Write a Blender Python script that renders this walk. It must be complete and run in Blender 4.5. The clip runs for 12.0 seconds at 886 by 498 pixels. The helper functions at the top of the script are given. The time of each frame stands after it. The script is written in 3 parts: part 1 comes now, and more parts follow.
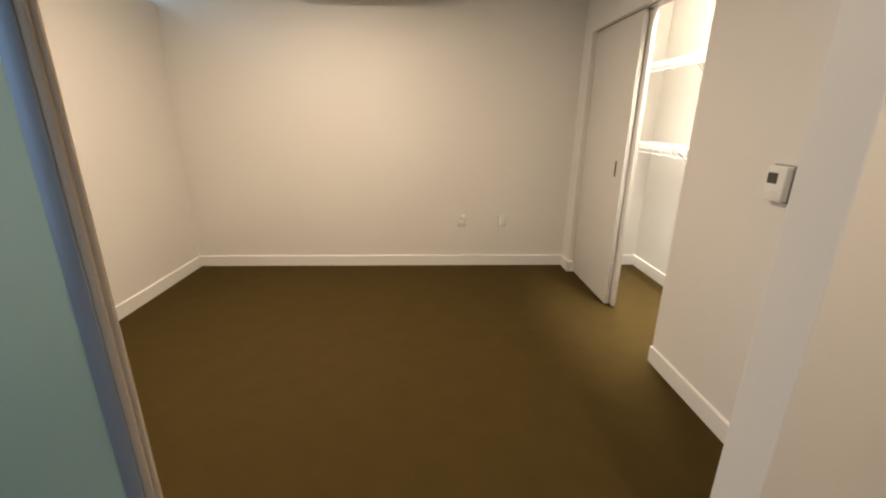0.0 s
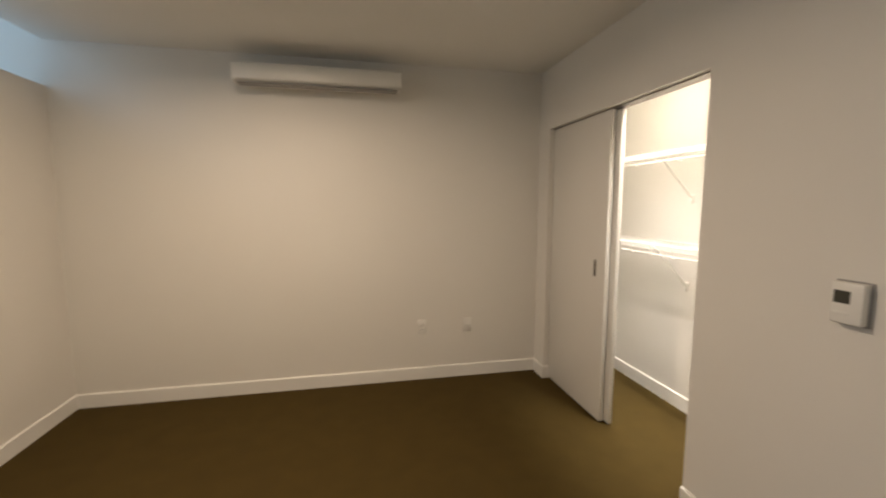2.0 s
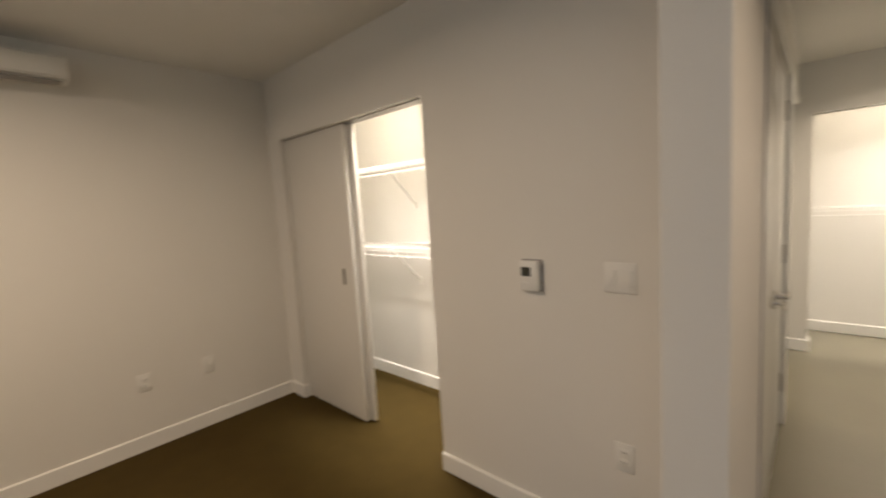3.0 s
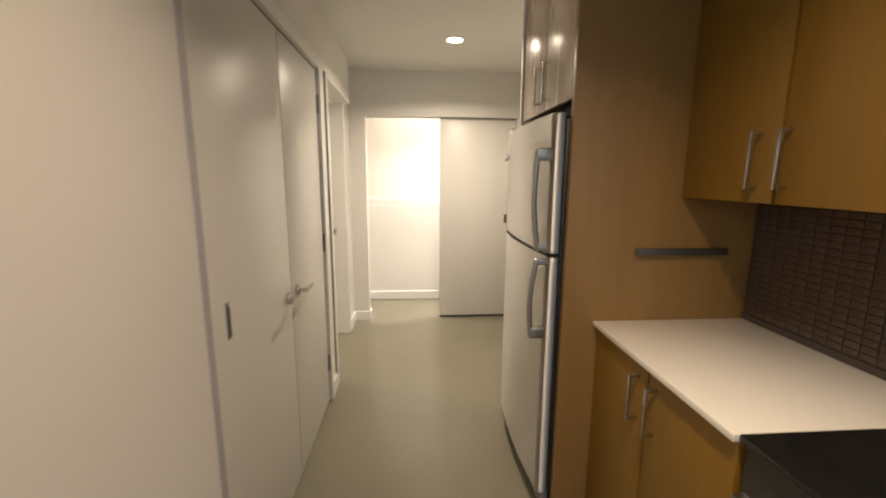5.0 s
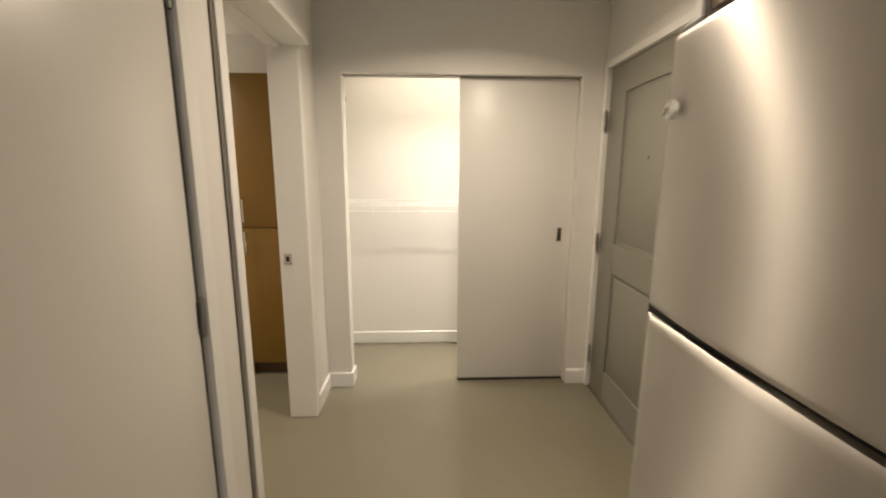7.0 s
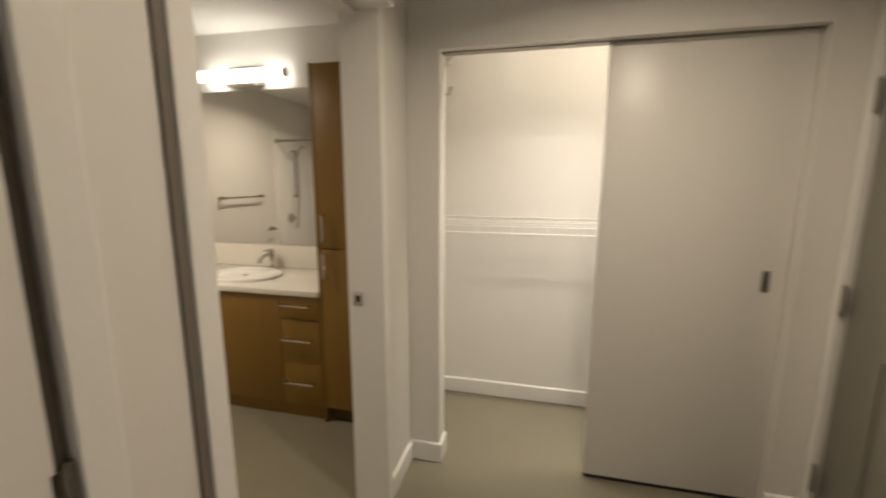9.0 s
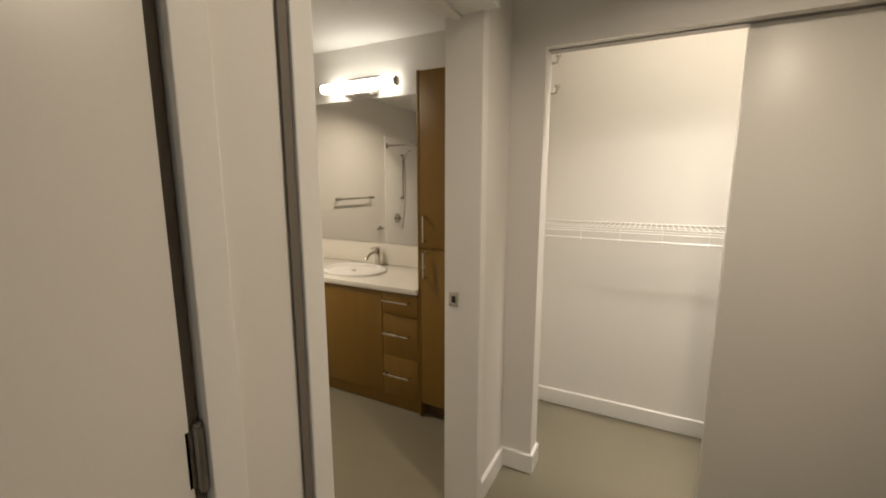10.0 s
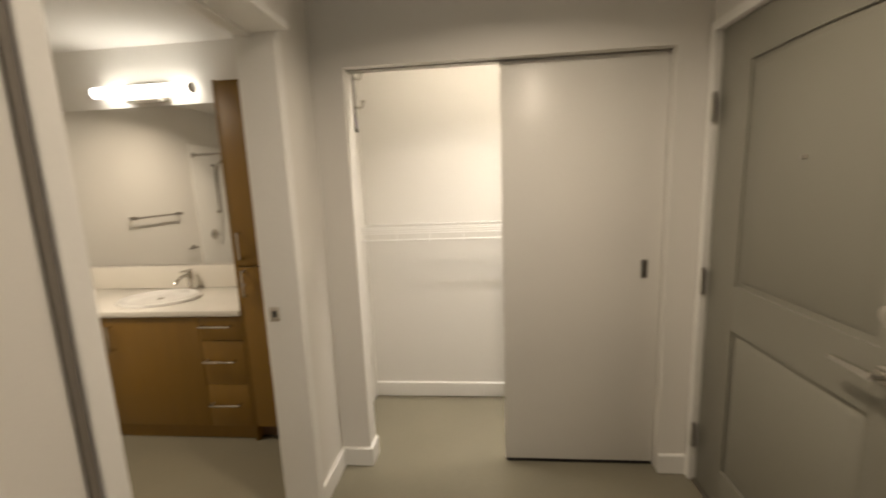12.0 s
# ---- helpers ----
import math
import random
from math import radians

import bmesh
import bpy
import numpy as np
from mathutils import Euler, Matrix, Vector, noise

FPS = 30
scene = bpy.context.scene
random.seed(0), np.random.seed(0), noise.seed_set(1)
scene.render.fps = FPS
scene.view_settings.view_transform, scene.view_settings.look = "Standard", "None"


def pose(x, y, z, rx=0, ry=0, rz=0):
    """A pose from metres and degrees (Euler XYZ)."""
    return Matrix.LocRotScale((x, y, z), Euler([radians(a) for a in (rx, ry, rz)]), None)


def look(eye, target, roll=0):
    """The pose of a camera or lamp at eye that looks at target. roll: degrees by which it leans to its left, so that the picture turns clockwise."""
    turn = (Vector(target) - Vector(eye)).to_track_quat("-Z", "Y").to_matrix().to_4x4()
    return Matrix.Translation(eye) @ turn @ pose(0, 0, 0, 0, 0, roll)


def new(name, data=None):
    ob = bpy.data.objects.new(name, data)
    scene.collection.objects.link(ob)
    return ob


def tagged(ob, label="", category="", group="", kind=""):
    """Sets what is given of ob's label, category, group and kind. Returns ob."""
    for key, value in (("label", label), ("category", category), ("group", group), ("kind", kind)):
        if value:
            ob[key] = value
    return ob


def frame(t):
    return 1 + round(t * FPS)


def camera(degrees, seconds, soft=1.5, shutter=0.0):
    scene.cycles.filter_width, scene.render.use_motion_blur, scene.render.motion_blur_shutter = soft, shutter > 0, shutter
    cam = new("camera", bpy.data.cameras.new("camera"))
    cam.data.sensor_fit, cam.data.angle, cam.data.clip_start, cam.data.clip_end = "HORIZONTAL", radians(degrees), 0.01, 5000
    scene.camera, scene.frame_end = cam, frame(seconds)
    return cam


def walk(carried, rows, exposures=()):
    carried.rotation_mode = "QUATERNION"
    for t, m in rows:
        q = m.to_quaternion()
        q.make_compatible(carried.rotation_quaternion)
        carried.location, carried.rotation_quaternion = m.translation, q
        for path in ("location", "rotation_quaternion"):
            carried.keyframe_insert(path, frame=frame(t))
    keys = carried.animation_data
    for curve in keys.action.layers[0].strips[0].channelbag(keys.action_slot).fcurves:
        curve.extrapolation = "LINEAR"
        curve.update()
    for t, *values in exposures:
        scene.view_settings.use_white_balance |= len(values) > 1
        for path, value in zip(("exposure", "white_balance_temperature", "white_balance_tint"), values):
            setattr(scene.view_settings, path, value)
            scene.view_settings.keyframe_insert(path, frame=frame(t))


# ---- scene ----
cam = camera(94.0, 12.0, soft=1.9, shutter=0.4)
PATH = [
    (0, (0.356, -0.790, 1.378), (0.434, 1.115, 0.774), 0.58),
    (0.5, (0.307, -0.734, 1.415), (0.342, 1.201, 0.911), 0.34),
    (1, (0.269, -0.556, 1.439), (0.217, 1.411, 1.076), -0.25),
    (1.5, (0.217, -0.371, 1.451), (0.264, 1.612, 1.201), 0.04),
    (2, (0.168, -0.261, 1.464), (0.579, 1.685, 1.246), 0.08),
    (2.5, (0.121, -0.187, 1.486), (1.038, 1.579, 1.293), -3.10),
    (3, (0.116, -0.209, 1.483), (1.582, 1.135, 1.273), -3.60),
    (3.5, (0.206, -0.298, 1.482), (2.010, 0.530, 1.239), -2.57),
    (3.7, (0.246, -0.345, 1.474), (2.124, 0.298, 1.228), -2.29),
    (5.3, (0.870, -0.644, 1.485), (2.829, -0.830, 1.126), 0.10),
    (5.5, (1.019, -0.648, 1.479), (2.978, -0.828, 1.117), -0.50),
    (6, (1.416, -0.689, 1.468), (3.373, -0.779, 1.064), 0.32),
    (6.5, (1.826, -0.671, 1.449), (3.781, -0.778, 1.041), 0.63),
    (7, (2.180, -0.669, 1.463), (4.145, -0.751, 1.096), 0.25),
    (7.2, (2.324, -0.684, 1.460), (4.294, -0.725, 1.115), 0.42),
    (8.8, (2.924, -0.647, 1.466), (4.881, -0.413, 1.125), 0.51),
    (9, (2.931, -0.632, 1.482), (4.848, -0.174, 1.143), 0.11),
    (9.5, (2.941, -0.645, 1.485), (4.699, 0.250, 1.157), 0.39),
    (10, (2.948, -0.640, 1.480), (4.698, 0.270, 1.153), 0.06),
    (10.5, (2.926, -0.615, 1.472), (4.789, 0.033, 1.145), -0.17),
    (11, (2.909, -0.649, 1.483), (4.824, -0.182, 1.145), -0.89),
    (11.5, (2.888, -0.686, 1.490), (4.788, -0.150, 1.165), -2.13),
    (12, (2.860, -0.788, 1.513), (4.824, -0.595, 1.187), -2.33),
]
EXPOSURES = [(0.0, 0.4), (1.0, 0.22), (1.6, 0.05), (3.0, -0.15), (3.7, -0.18), (5.3, 0.28), (6.2, 0.15), (7.2, -0.3), (9.0, -0.74), (11.0, -0.76), (12.0, -0.6)]
walk(cam, [(t, look(eye, aim, roll)) for t, eye, aim, roll in PATH], EXPOSURES)

# ---------------------------------------------------------------- light
def area_lamp(name, x, y, z, size, watts, colour, spread=180.0):
    data = bpy.data.lights.new(name, "AREA")
    data.shape, data.size, data.energy, data.color = "DISK", size, watts, colour
    data.spread = radians(spread)
    ob = new(name, data)
    ob.matrix_world = pose(x, y, z)
    return ob


WARM = (1.0, 0.765, 0.55)
SOFT = (1.0, 0.83, 0.64)
DOWNLIGHTS = [  # x, y, ceiling height, watts, spread
    (3.91, -0.93, 2.47, 23.0, 150),
    (1.10, -0.92, 2.47, 12.5, 130),
    (-0.35, 1.45, 2.53, 41.0, 170),
    (4.35, 1.75, 2.47, 30.0, 150),
]
BATTENS = [  # x, y, ceiling height, length along y, watts, spread
    (1.90, 2.00, 2.47, 1.2, 18.0, 72),
    (5.03, -0.98, 2.47, 1.2, 17.5, 95),
]
for dx, dy, dz, dw, ds in DOWNLIGHTS:
    area_lamp("downlight_lamp", dx, dy, dz - 0.012, 0.11, dw, WARM if dx < 3 else SOFT, ds)

for dx, dy, dz, dl, dw, ds in BATTENS:
    bl = bpy.data.lights.new("closet_fill_lamp", "AREA")
    bl.shape, bl.size, bl.size_y, bl.energy, bl.color = "RECTANGLE", 0.07, dl, dw, (1.0, 0.90, 0.79)
    bl.spread = radians(ds)
    bo = new("closet_fill_lamp", bl)
    bo.matrix_world = pose(dx, dy, dz - 0.062)

# daylight entering through the living room windows
for wy, ww in ((-1.4, 8.5), (0.55, 15.0), (2.28, 14.0)):
    wl = bpy.data.lights.new("window_daylight", "AREA")
    wl.shape, wl.size, wl.size_y, wl.energy, wl.color = "RECTANGLE", 1.53, 2.6, ww, (0.55, 0.77, 1.0)
    wo = new("window_daylight", wl)
    wo.matrix_world = look((-2.72, wy, 1.88), (0, wy, 1.88))

world = bpy.data.worlds.new("sky_world")
scene.world = world
world.use_nodes = True
wn = world.node_tree.nodes
sky = wn.new("ShaderNodeTexSky")
sky.sky_type, sky.sun_disc = "NISHITA", False
sky.sun_elevation, sky.sun_rotation = radians(32), radians(70)
sky.air_density, sky.dust_density = 1.0, 4.0
wn["Background"].inputs["Strength"].default_value = 0.15
world.node_tree.links.new(sky.outputs["Color"], wn["Background"].inputs["Color"])

sun_data = bpy.data.lights.new("sun", "SUN")
sun_data.energy, sun_data.angle, sun_data.color = 2.0, radians(0.5), (1.0, 0.95, 0.88)
sun = new("sun", sun_data)
sun.matrix_world = look((30, 10, 20), (0, 0, 0))


# ---------------------------------------------------------------- materials
def material(name, colour, rough=0.5, metal=0.0, vary=0.06, scale=3.0, grain=60.0, bump=0.05, stretch=(1, 1, 1),
             rough_vary=0.06, coat=0.0, dark=None, gloss=0.5):
    m = bpy.data.materials.new(name)
    m.use_nodes = True
    t = m.node_tree
    n, l = t.nodes, t.links
    b = n["Principled BSDF"]
    co = n.new("ShaderNodeTexCoord")
    mp = n.new("ShaderNodeMapping")
    mp.inputs["Scale"].default_value = stretch
    l.new(co.outputs["Object"], mp.inputs["Vector"])
    big, small = n.new("ShaderNodeTexNoise"), n.new("ShaderNodeTexNoise")
    big.inputs["Scale"].default_value, big.inputs["Detail"].default_value = scale, 4
    small.inputs["Scale"].default_value, small.inputs["Detail"].default_value = grain, 3
    for x in (big, small):
        l.new(mp.outputs["Vector"], x.inputs["Vector"])
    mixf = n.new("ShaderNodeMath")
    mixf.operation = "ADD"
    l.new(big.outputs["Fac"], mixf.inputs[0])
    l.new(small.outputs["Fac"], mixf.inputs[1])
    ramp = n.new("ShaderNodeMapRange")
    ramp.inputs["From Min"].default_value, ramp.inputs["From Max"].default_value = 0.6, 1.4
    l.new(mixf.outputs[0], ramp.inputs["Value"])
    mix = n.new("ShaderNodeMix")
    mix.data_type = "RGBA"
    low = dark or tuple(c * (1 - vary) for c in colour)
    high = tuple(min(1.0, c * (1 + vary)) for c in colour)
    mix.inputs["A"].default_value = (*low, 1)
    mix.inputs["B"].default_value = (*high, 1)
    l.new(ramp.outputs["Result"], mix.inputs["Factor"])
    l.new(mix.outputs["Result"], b.inputs["Base Color"])
    rr = n.new("ShaderNodeMapRange")
    rr.inputs["To Min"].default_value, rr.inputs["To Max"].default_value = max(0.02, rough - rough_vary), min(1, rough + rough_vary)
    l.new(big.outputs["Fac"], rr.inputs["Value"])
    l.new(rr.outputs["Result"], b.inputs["Roughness"])
    b.inputs["Metallic"].default_value = metal
    b.inputs["Specular IOR Level"].default_value = gloss
    b.inputs["Coat Weight"].default_value = coat
    if bump:
        bp = n.new("ShaderNodeBump")
        bp.inputs["Strength"].default_value, bp.inputs["Distance"].default_value = bump, 0.004
        l.new(small.outputs["Fac"], bp.inputs["Height"])
        l.new(bp.outputs["Normal"], b.inputs["Normal"])
    return m


def glow(name, colour, strength):
    m = bpy.data.materials.new(name)
    m.use_nodes = True
    b = m.node_tree.nodes["Principled BSDF"]
    b.inputs["Base Color"].default_value = (0.9, 0.9, 0.9, 1)
    b.inputs["Emission Color"].default_value = (*colour, 1)
    b.inputs["Emission Strength"].default_value = strength
    return m


def glass(name, rough, colour=(1, 1, 1)):
    m = bpy.data.materials.new(name)
    m.use_nodes = True
    b = m.node_tree.nodes["Principled BSDF"]
    b.inputs["Base Color"].default_value = (*colour, 1)
    b.inputs["Roughness"].default_value = rough
    b.inputs["Transmission Weight"].default_value = 1.0
    b.inputs["IOR"].default_value = 1.45
    return m


def brushed(m, amount):
    """Fine horizontal brushing: highlights stretch upwards and downwards."""
    t = m.node_tree
    tan = t.nodes.new("ShaderNodeTangent")
    tan.direction_type, tan.axis = "RADIAL", "Z"
    b = t.nodes["Principled BSDF"]
    b.inputs["Anisotropic"].default_value = amount
    b.inputs["Anisotropic Rotation"].default_value = 0.25
    t.links.new(tan.outputs["Tangent"], b.inputs["Tangent"])
    return m


PAINT = material("wall_paint", (0.76, 0.74, 0.70), 0.55, vary=0.025, scale=1.3, grain=220, bump=0.06)
CEIL = material("ceiling_paint", (0.78, 0.77, 0.74), 0.8, vary=0.03, scale=1.5, grain=180, bump=0.08)
TRIM = material("trim_paint", (0.82, 0.81, 0.78), 0.35, vary=0.02, scale=2, grain=90, bump=0.02)
DOORW = material("door_paint", (0.74, 0.72, 0.68), 0.35, vary=0.02, scale=2.2, grain=140, bump=0.035, rough_vary=0.012)
ENTRY = material("entry_door_paint", (0.23, 0.222, 0.185), 0.42, vary=0.04, scale=2.5, grain=140, bump=0.04)
CARPET = material("brown_carpet", (0.066, 0.045, 0.014), 0.95, vary=0.14, scale=7, grain=420, bump=0.6, gloss=0.06)
VINYL = material("grey_green_floor", (0.215, 0.197, 0.143), 0.22, vary=0.08, scale=2.0, grain=160, bump=0.02, rough_vary=0.02)
WOOD = material("wood_laminate", (0.205, 0.110, 0.014), 0.40, vary=0.08, scale=2.2, grain=26, bump=0.03, stretch=(9, 9, 0.45))
WOODP = material("pale_wood_laminate", (0.265, 0.152, 0.048), 0.42, vary=0.12, scale=2.2, grain=26, bump=0.03, stretch=(9, 9, 0.45))
WOODK = material("cabinet_plinth", (0.10, 0.055, 0.022), 0.5, vary=0.15, scale=3, grain=30, stretch=(1, 1, 6))
QUARTZ = material("white_quartz", (0.80, 0.77, 0.70), 0.2, vary=0.03, scale=4, grain=240, bump=0.0, rough_vary=0.03)
STEEL = material("brushed_steel", (0.50, 0.475, 0.44), 0.45, 1.0, vary=0.03, scale=2.5, grain=150, bump=0.0, stretch=(1.0, 1.0, 0.02), rough_vary=0.015)
brushed(STEEL, 1.0)
HANDLE = material("satin_steel_handle", (0.46, 0.44, 0.41), 0.38, 1.0, vary=0.03, scale=6, grain=120, bump=0.0)
STEELD = material("grey_steel_side", (0.07, 0.068, 0.066), 0.42, 0.7, vary=0.05, scale=3, grain=100, bump=0.02)
CHROME = material("satin_nickel", (0.60, 0.575, 0.53), 0.26, 1.0, vary=0.04, scale=8, grain=120, bump=0.0)
DARKMETAL = material("dark_bronze_metal", (0.13, 0.12, 0.11), 0.45, 0.8, vary=0.1, scale=20, grain=120, bump=0.02)
HINGEM = material("dull_hinge_metal", (0.33, 0.31, 0.28), 0.4, 0.9, vary=0.08, scale=20, grain=120, bump=0.02)
CREAM = material("sheen_cream_laminate", (0.56, 0.47, 0.38), 0.26, vary=0.06, scale=2.2, grain=26, bump=0.015, stretch=(9, 9, 0.45))
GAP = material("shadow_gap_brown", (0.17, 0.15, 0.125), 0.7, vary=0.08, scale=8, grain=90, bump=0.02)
BLACK = material("black_gap", (0.012, 0.011, 0.010), 0.6, vary=0.2, scale=10, grain=60, bump=0.02)
BLACKG = material("black_cooktop_glass", (0.012, 0.012, 0.012), 0.1, vary=0.1, scale=4, grain=60, bump=0.0)
PLASTIC = material("white_plastic", (0.80, 0.79, 0.76), 0.35, vary=0.02, scale=8, grain=90, bump=0.0)
TAG = material("lilac_plastic", (0.42, 0.38, 0.44), 0.45, vary=0.04, scale=9, grain=80, bump=0.0)
GREYP = material("grey_plastic", (0.30, 0.29, 0.28), 0.4, vary=0.05, scale=8, grain=90, bump=0.0)
SCREEN = material("lcd_screen", (0.055, 0.055, 0.045), 0.2, vary=0.1, scale=8, grain=90, bump=0.0)
CERAMIC = material("white_ceramic", (0.85, 0.84, 0.81), 0.1, vary=0.015, scale=4, grain=40, bump=0.0)
MOSAIC = material("brown_mosaic_tile", (0.085, 0.058, 0.045), 0.22, vary=0.35, scale=30, grain=90, bump=0.02)
GROUT = material("dark_grout", (0.062, 0.048, 0.040), 0.7, vary=0.1, scale=20, grain=150, bump=0.1)
WIRE = material("white_wire_coating", (0.84, 0.83, 0.80), 0.3, vary=0.02, scale=9, grain=60, bump=0.0)
BLUETRIM = material("grey_trim", (0.42, 0.41, 0.42), 0.5, vary=0.05, scale=5, grain=90, bump=0.02)
BLUEAL = material("blue_grey_aluminium", (0.36, 0.42, 0.54), 0.42, 0.35, vary=0.05, scale=5, grain=120, bump=0.02, stretch=(1, 1, 0.1))
TANEDGE = material("tan_jamb_paint", (0.60, 0.52, 0.43), 0.5, vary=0.05, scale=5, grain=100, bump=0.03)
MIRROR = material("mirror_silver", (0.90, 0.90, 0.88), 0.015, 1.0, vary=0.0, bump=0.0, rough_vary=0.0)
CLEAR = glass("clear_glass", 0.0)
ACRYL = glass("clear_acrylic", 0.08)
BULB = glow("lamp_glow", (1.0, 0.84, 0.62), 14.0)
TUBE = glow("tube_glow", (1.0, 0.93, 0.82), 13.0)
LEAF = material("foliage", (0.06, 0.11, 0.035), 0.6, vary=0.4, scale=6, grain=40, bump=0.1)
BARK = material("bark", (0.12, 0.085, 0.055), 0.85, vary=0.3, scale=9, grain=50, bump=0.5)
GROUND = material("grass_ground", (0.08, 0.10, 0.045), 0.9, vary=0.3, scale=0.4, grain=6, bump=0.2)

# frosted teal glass: a diffusing sheet that lets part of the light through
FROST = bpy.data.materials.new("frosted_teal_glass")
FROST.use_nodes = True
fb = FROST.node_tree.nodes["Principled BSDF"]
fb.inputs["Base Color"].default_value = (0.64, 0.84, 0.81, 1)
fb.inputs["Roughness"].default_value = 0.42
fb.inputs["Transmission Weight"].default_value = 0.45


# ---------------------------------------------------------------- mesh helpers
def box(bm, x0, x1, y0, y1, z0, z1, bevel=0.0, segs=2):
    x0, x1, y0, y1, z0, z1 = min(x0, x1), max(x0, x1), min(y0, y1), max(y0, y1), min(z0, z1), max(z0, z1)
    made = bmesh.ops.create_cube(bm, size=1.0)["verts"]
    bmesh.ops.scale(bm, vec=(x1 - x0, y1 - y0, z1 - z0), verts=made)
    bmesh.ops.translate(bm, vec=((x0 + x1) / 2, (y0 + y1) / 2, (z0 + z1) / 2), verts=made)
    if bevel:
        edges = list({e for v in made for e in v.link_edges})
        bmesh.ops.bevel(bm, geom=edges, offset=bevel, segments=segs, affect="EDGES", profile=0.5)
    return bm


def boxes(*dims, bevel=0.0):
    bm = bmesh.new()
    for d in dims:
        box(bm, *d, bevel=bevel)
    return bm


def tube(bm, points, radius, sides=10):
    """A round bar through the given points."""
    pts = [Vector(p) for p in points]
    rings = []
    for i, p in enumerate(pts):
        d = (pts[min(i + 1, len(pts) - 1)] - pts[max(i - 1, 0)]).normalized()
        a = d.orthogonal().normalized() if i == 0 else (rings_a - d * rings_a.dot(d)).normalized()
        rings_a = a
        b = d.cross(a)
        rings.append([bm.verts.new(p + radius * (math.cos(k * math.tau / sides) * a + math.sin(k * math.tau / sides) * b)) for k in range(sides)])
    for r, s in zip(rings, rings[1:]):
        for k in range(sides):
            bm.faces.new((r[k], r[(k + 1) % sides], s[(k + 1) % sides], s[k]))
    bm.faces.new(rings[0][::-1])
    bm.faces.new(rings[-1])
    return bm


def disc(bm, centre, axis, radius, depth, sides=28, bevel=0.0):
    made = bmesh.ops.create_cone(bm, cap_ends=True, segments=sides, radius1=radius, radius2=radius, depth=depth)["verts"]
    turn = Vector((0, 0, 1)).rotation_difference(Vector(axis)).to_matrix().to_4x4()
    bmesh.ops.transform(bm, matrix=Matrix.Translation(centre) @ turn, verts=made)
    if bevel:
        edges = [e for e in {e for v in made for e in v.link_edges} if len(e.link_faces) == 2 and e.calc_face_angle(0) > 1.0]
        bmesh.ops.bevel(bm, geom=edges, offset=bevel, segments=2, affect="EDGES", profile=0.5)
    return bm


def extrude_profile(bm, profile, axis, a, b):
    """A solid: the closed profile swept along an axis from a to b. Axis x: profile is (y, z); axis y: (x, z); axis z: (x, y)."""
    def place(p, s):
        return {"x": (s, p[0], p[1]), "y": (p[0], s, p[1]), "z": (p[0], p[1], s)}[axis]
    r0 = [bm.verts.new(place(p, a)) for p in profile]
    r1 = [bm.verts.new(place(p, b)) for p in profile]
    k = len(profile)
    for i in range(k):
        bm.faces.new((r0[i], r0[(i + 1) % k], r1[(i + 1) % k], r1[i]))
    bm.faces.new(r0[::-1])
    bm.faces.new(r1)
    bmesh.ops.recalc_face_normals(bm, faces=bm.faces)
    return bm


def link_mesh(name, bm, mat, smooth=None):
    bmesh.ops.recalc_face_normals(bm, faces=bm.faces)
    me = bpy.data.meshes.new(name)
    if smooth:
        for f in bm.faces:
            f.smooth = True
        for e in bm.edges:
            e.smooth = len(e.link_faces) == 2 and e.calc_face_angle(0) < radians(smooth)
    bm.to_mesh(me)
    bm.free()
    me.materials.append(mat)
    return new(name, me)


def structure(name, bm, mat, label="", category="", smooth=None):
    return tagged(link_mesh(name, bm, mat, smooth), label, category, "", "structure")


def thing(name, at, label, category, group=""):
    ob = new(name)
    ob.empty_display_size = 0.1
    ob.location = at
    return tagged(ob, label, category, group)


def origin_of(ob):
    p = Vector(ob.location)
    while ob.parent:
        ob = ob.parent
        p += Vector(ob.location)
    return p


def part(name, bm, mat, parent, label="", smooth=35):
    """One mesh under a thing or a part; bm is in world metres."""
    bmesh.ops.translate(bm, vec=-origin_of(parent), verts=bm.verts)
    ob = link_mesh(name, bm, mat, smooth)
    ob.parent = parent
    return tagged(ob, label)


def solo(name, bm, mat, label, category, group="", smooth=35):
    return tagged(link_mesh(name, bm, mat, smooth), label, category, group)


# ---------------------------------------------------------------- plan (metres)
BACK = 3.046      # bedroom back wall
BX0, BX1 = -1.818, 1.695
CB, CH = 2.53, 2.47
END = 4.85        # hall end wall
WIN = -2.66       # window wall
ENTY = -1.787     # entry door wall
KB = -1.985       # kitchen back wall
PIER0, PIER1, PY0, PY1 = 1.128, 1.775, -0.078, 0.056
HY = -0.06        # hall wall face beside the laundry doors

# floors
structure("floor_bedroom", boxes((BX0 - 0.1, 2.46, -0.04, BACK, -0.05, 0.0)), CARPET, "dark brown low-pile bedroom carpet", "carpet")
structure("floor_hall", boxes((WIN, 5.7, -4.6, -0.04, -0.05, -0.004), (2.46, 5.7, -0.04, BACK, -0.05, -0.004),
                              (WIN, BX0 - 0.1, -0.04, BACK, -0.05, -0.004)), VINYL, "grey-green sheet floor with a soft sheen", "floor")

# ceilings
structure("ceiling_bedroom", boxes((BX0, BX1 + 0.1, -0.04, BACK, CB, CB + 0.1), (BX0, 0.6, -4.6, -0.04, CB, CB + 0.1)), CEIL, "white painted ceiling", "ceiling")
structure("ceiling_hall", boxes((BX1 + 0.1, 5.7, -0.04, BACK, CH, CH + 0.16), (0.6, 5.7, -4.6, -0.04, CH, CH + 0.16)), CEIL, "white painted hall ceiling", "ceiling")

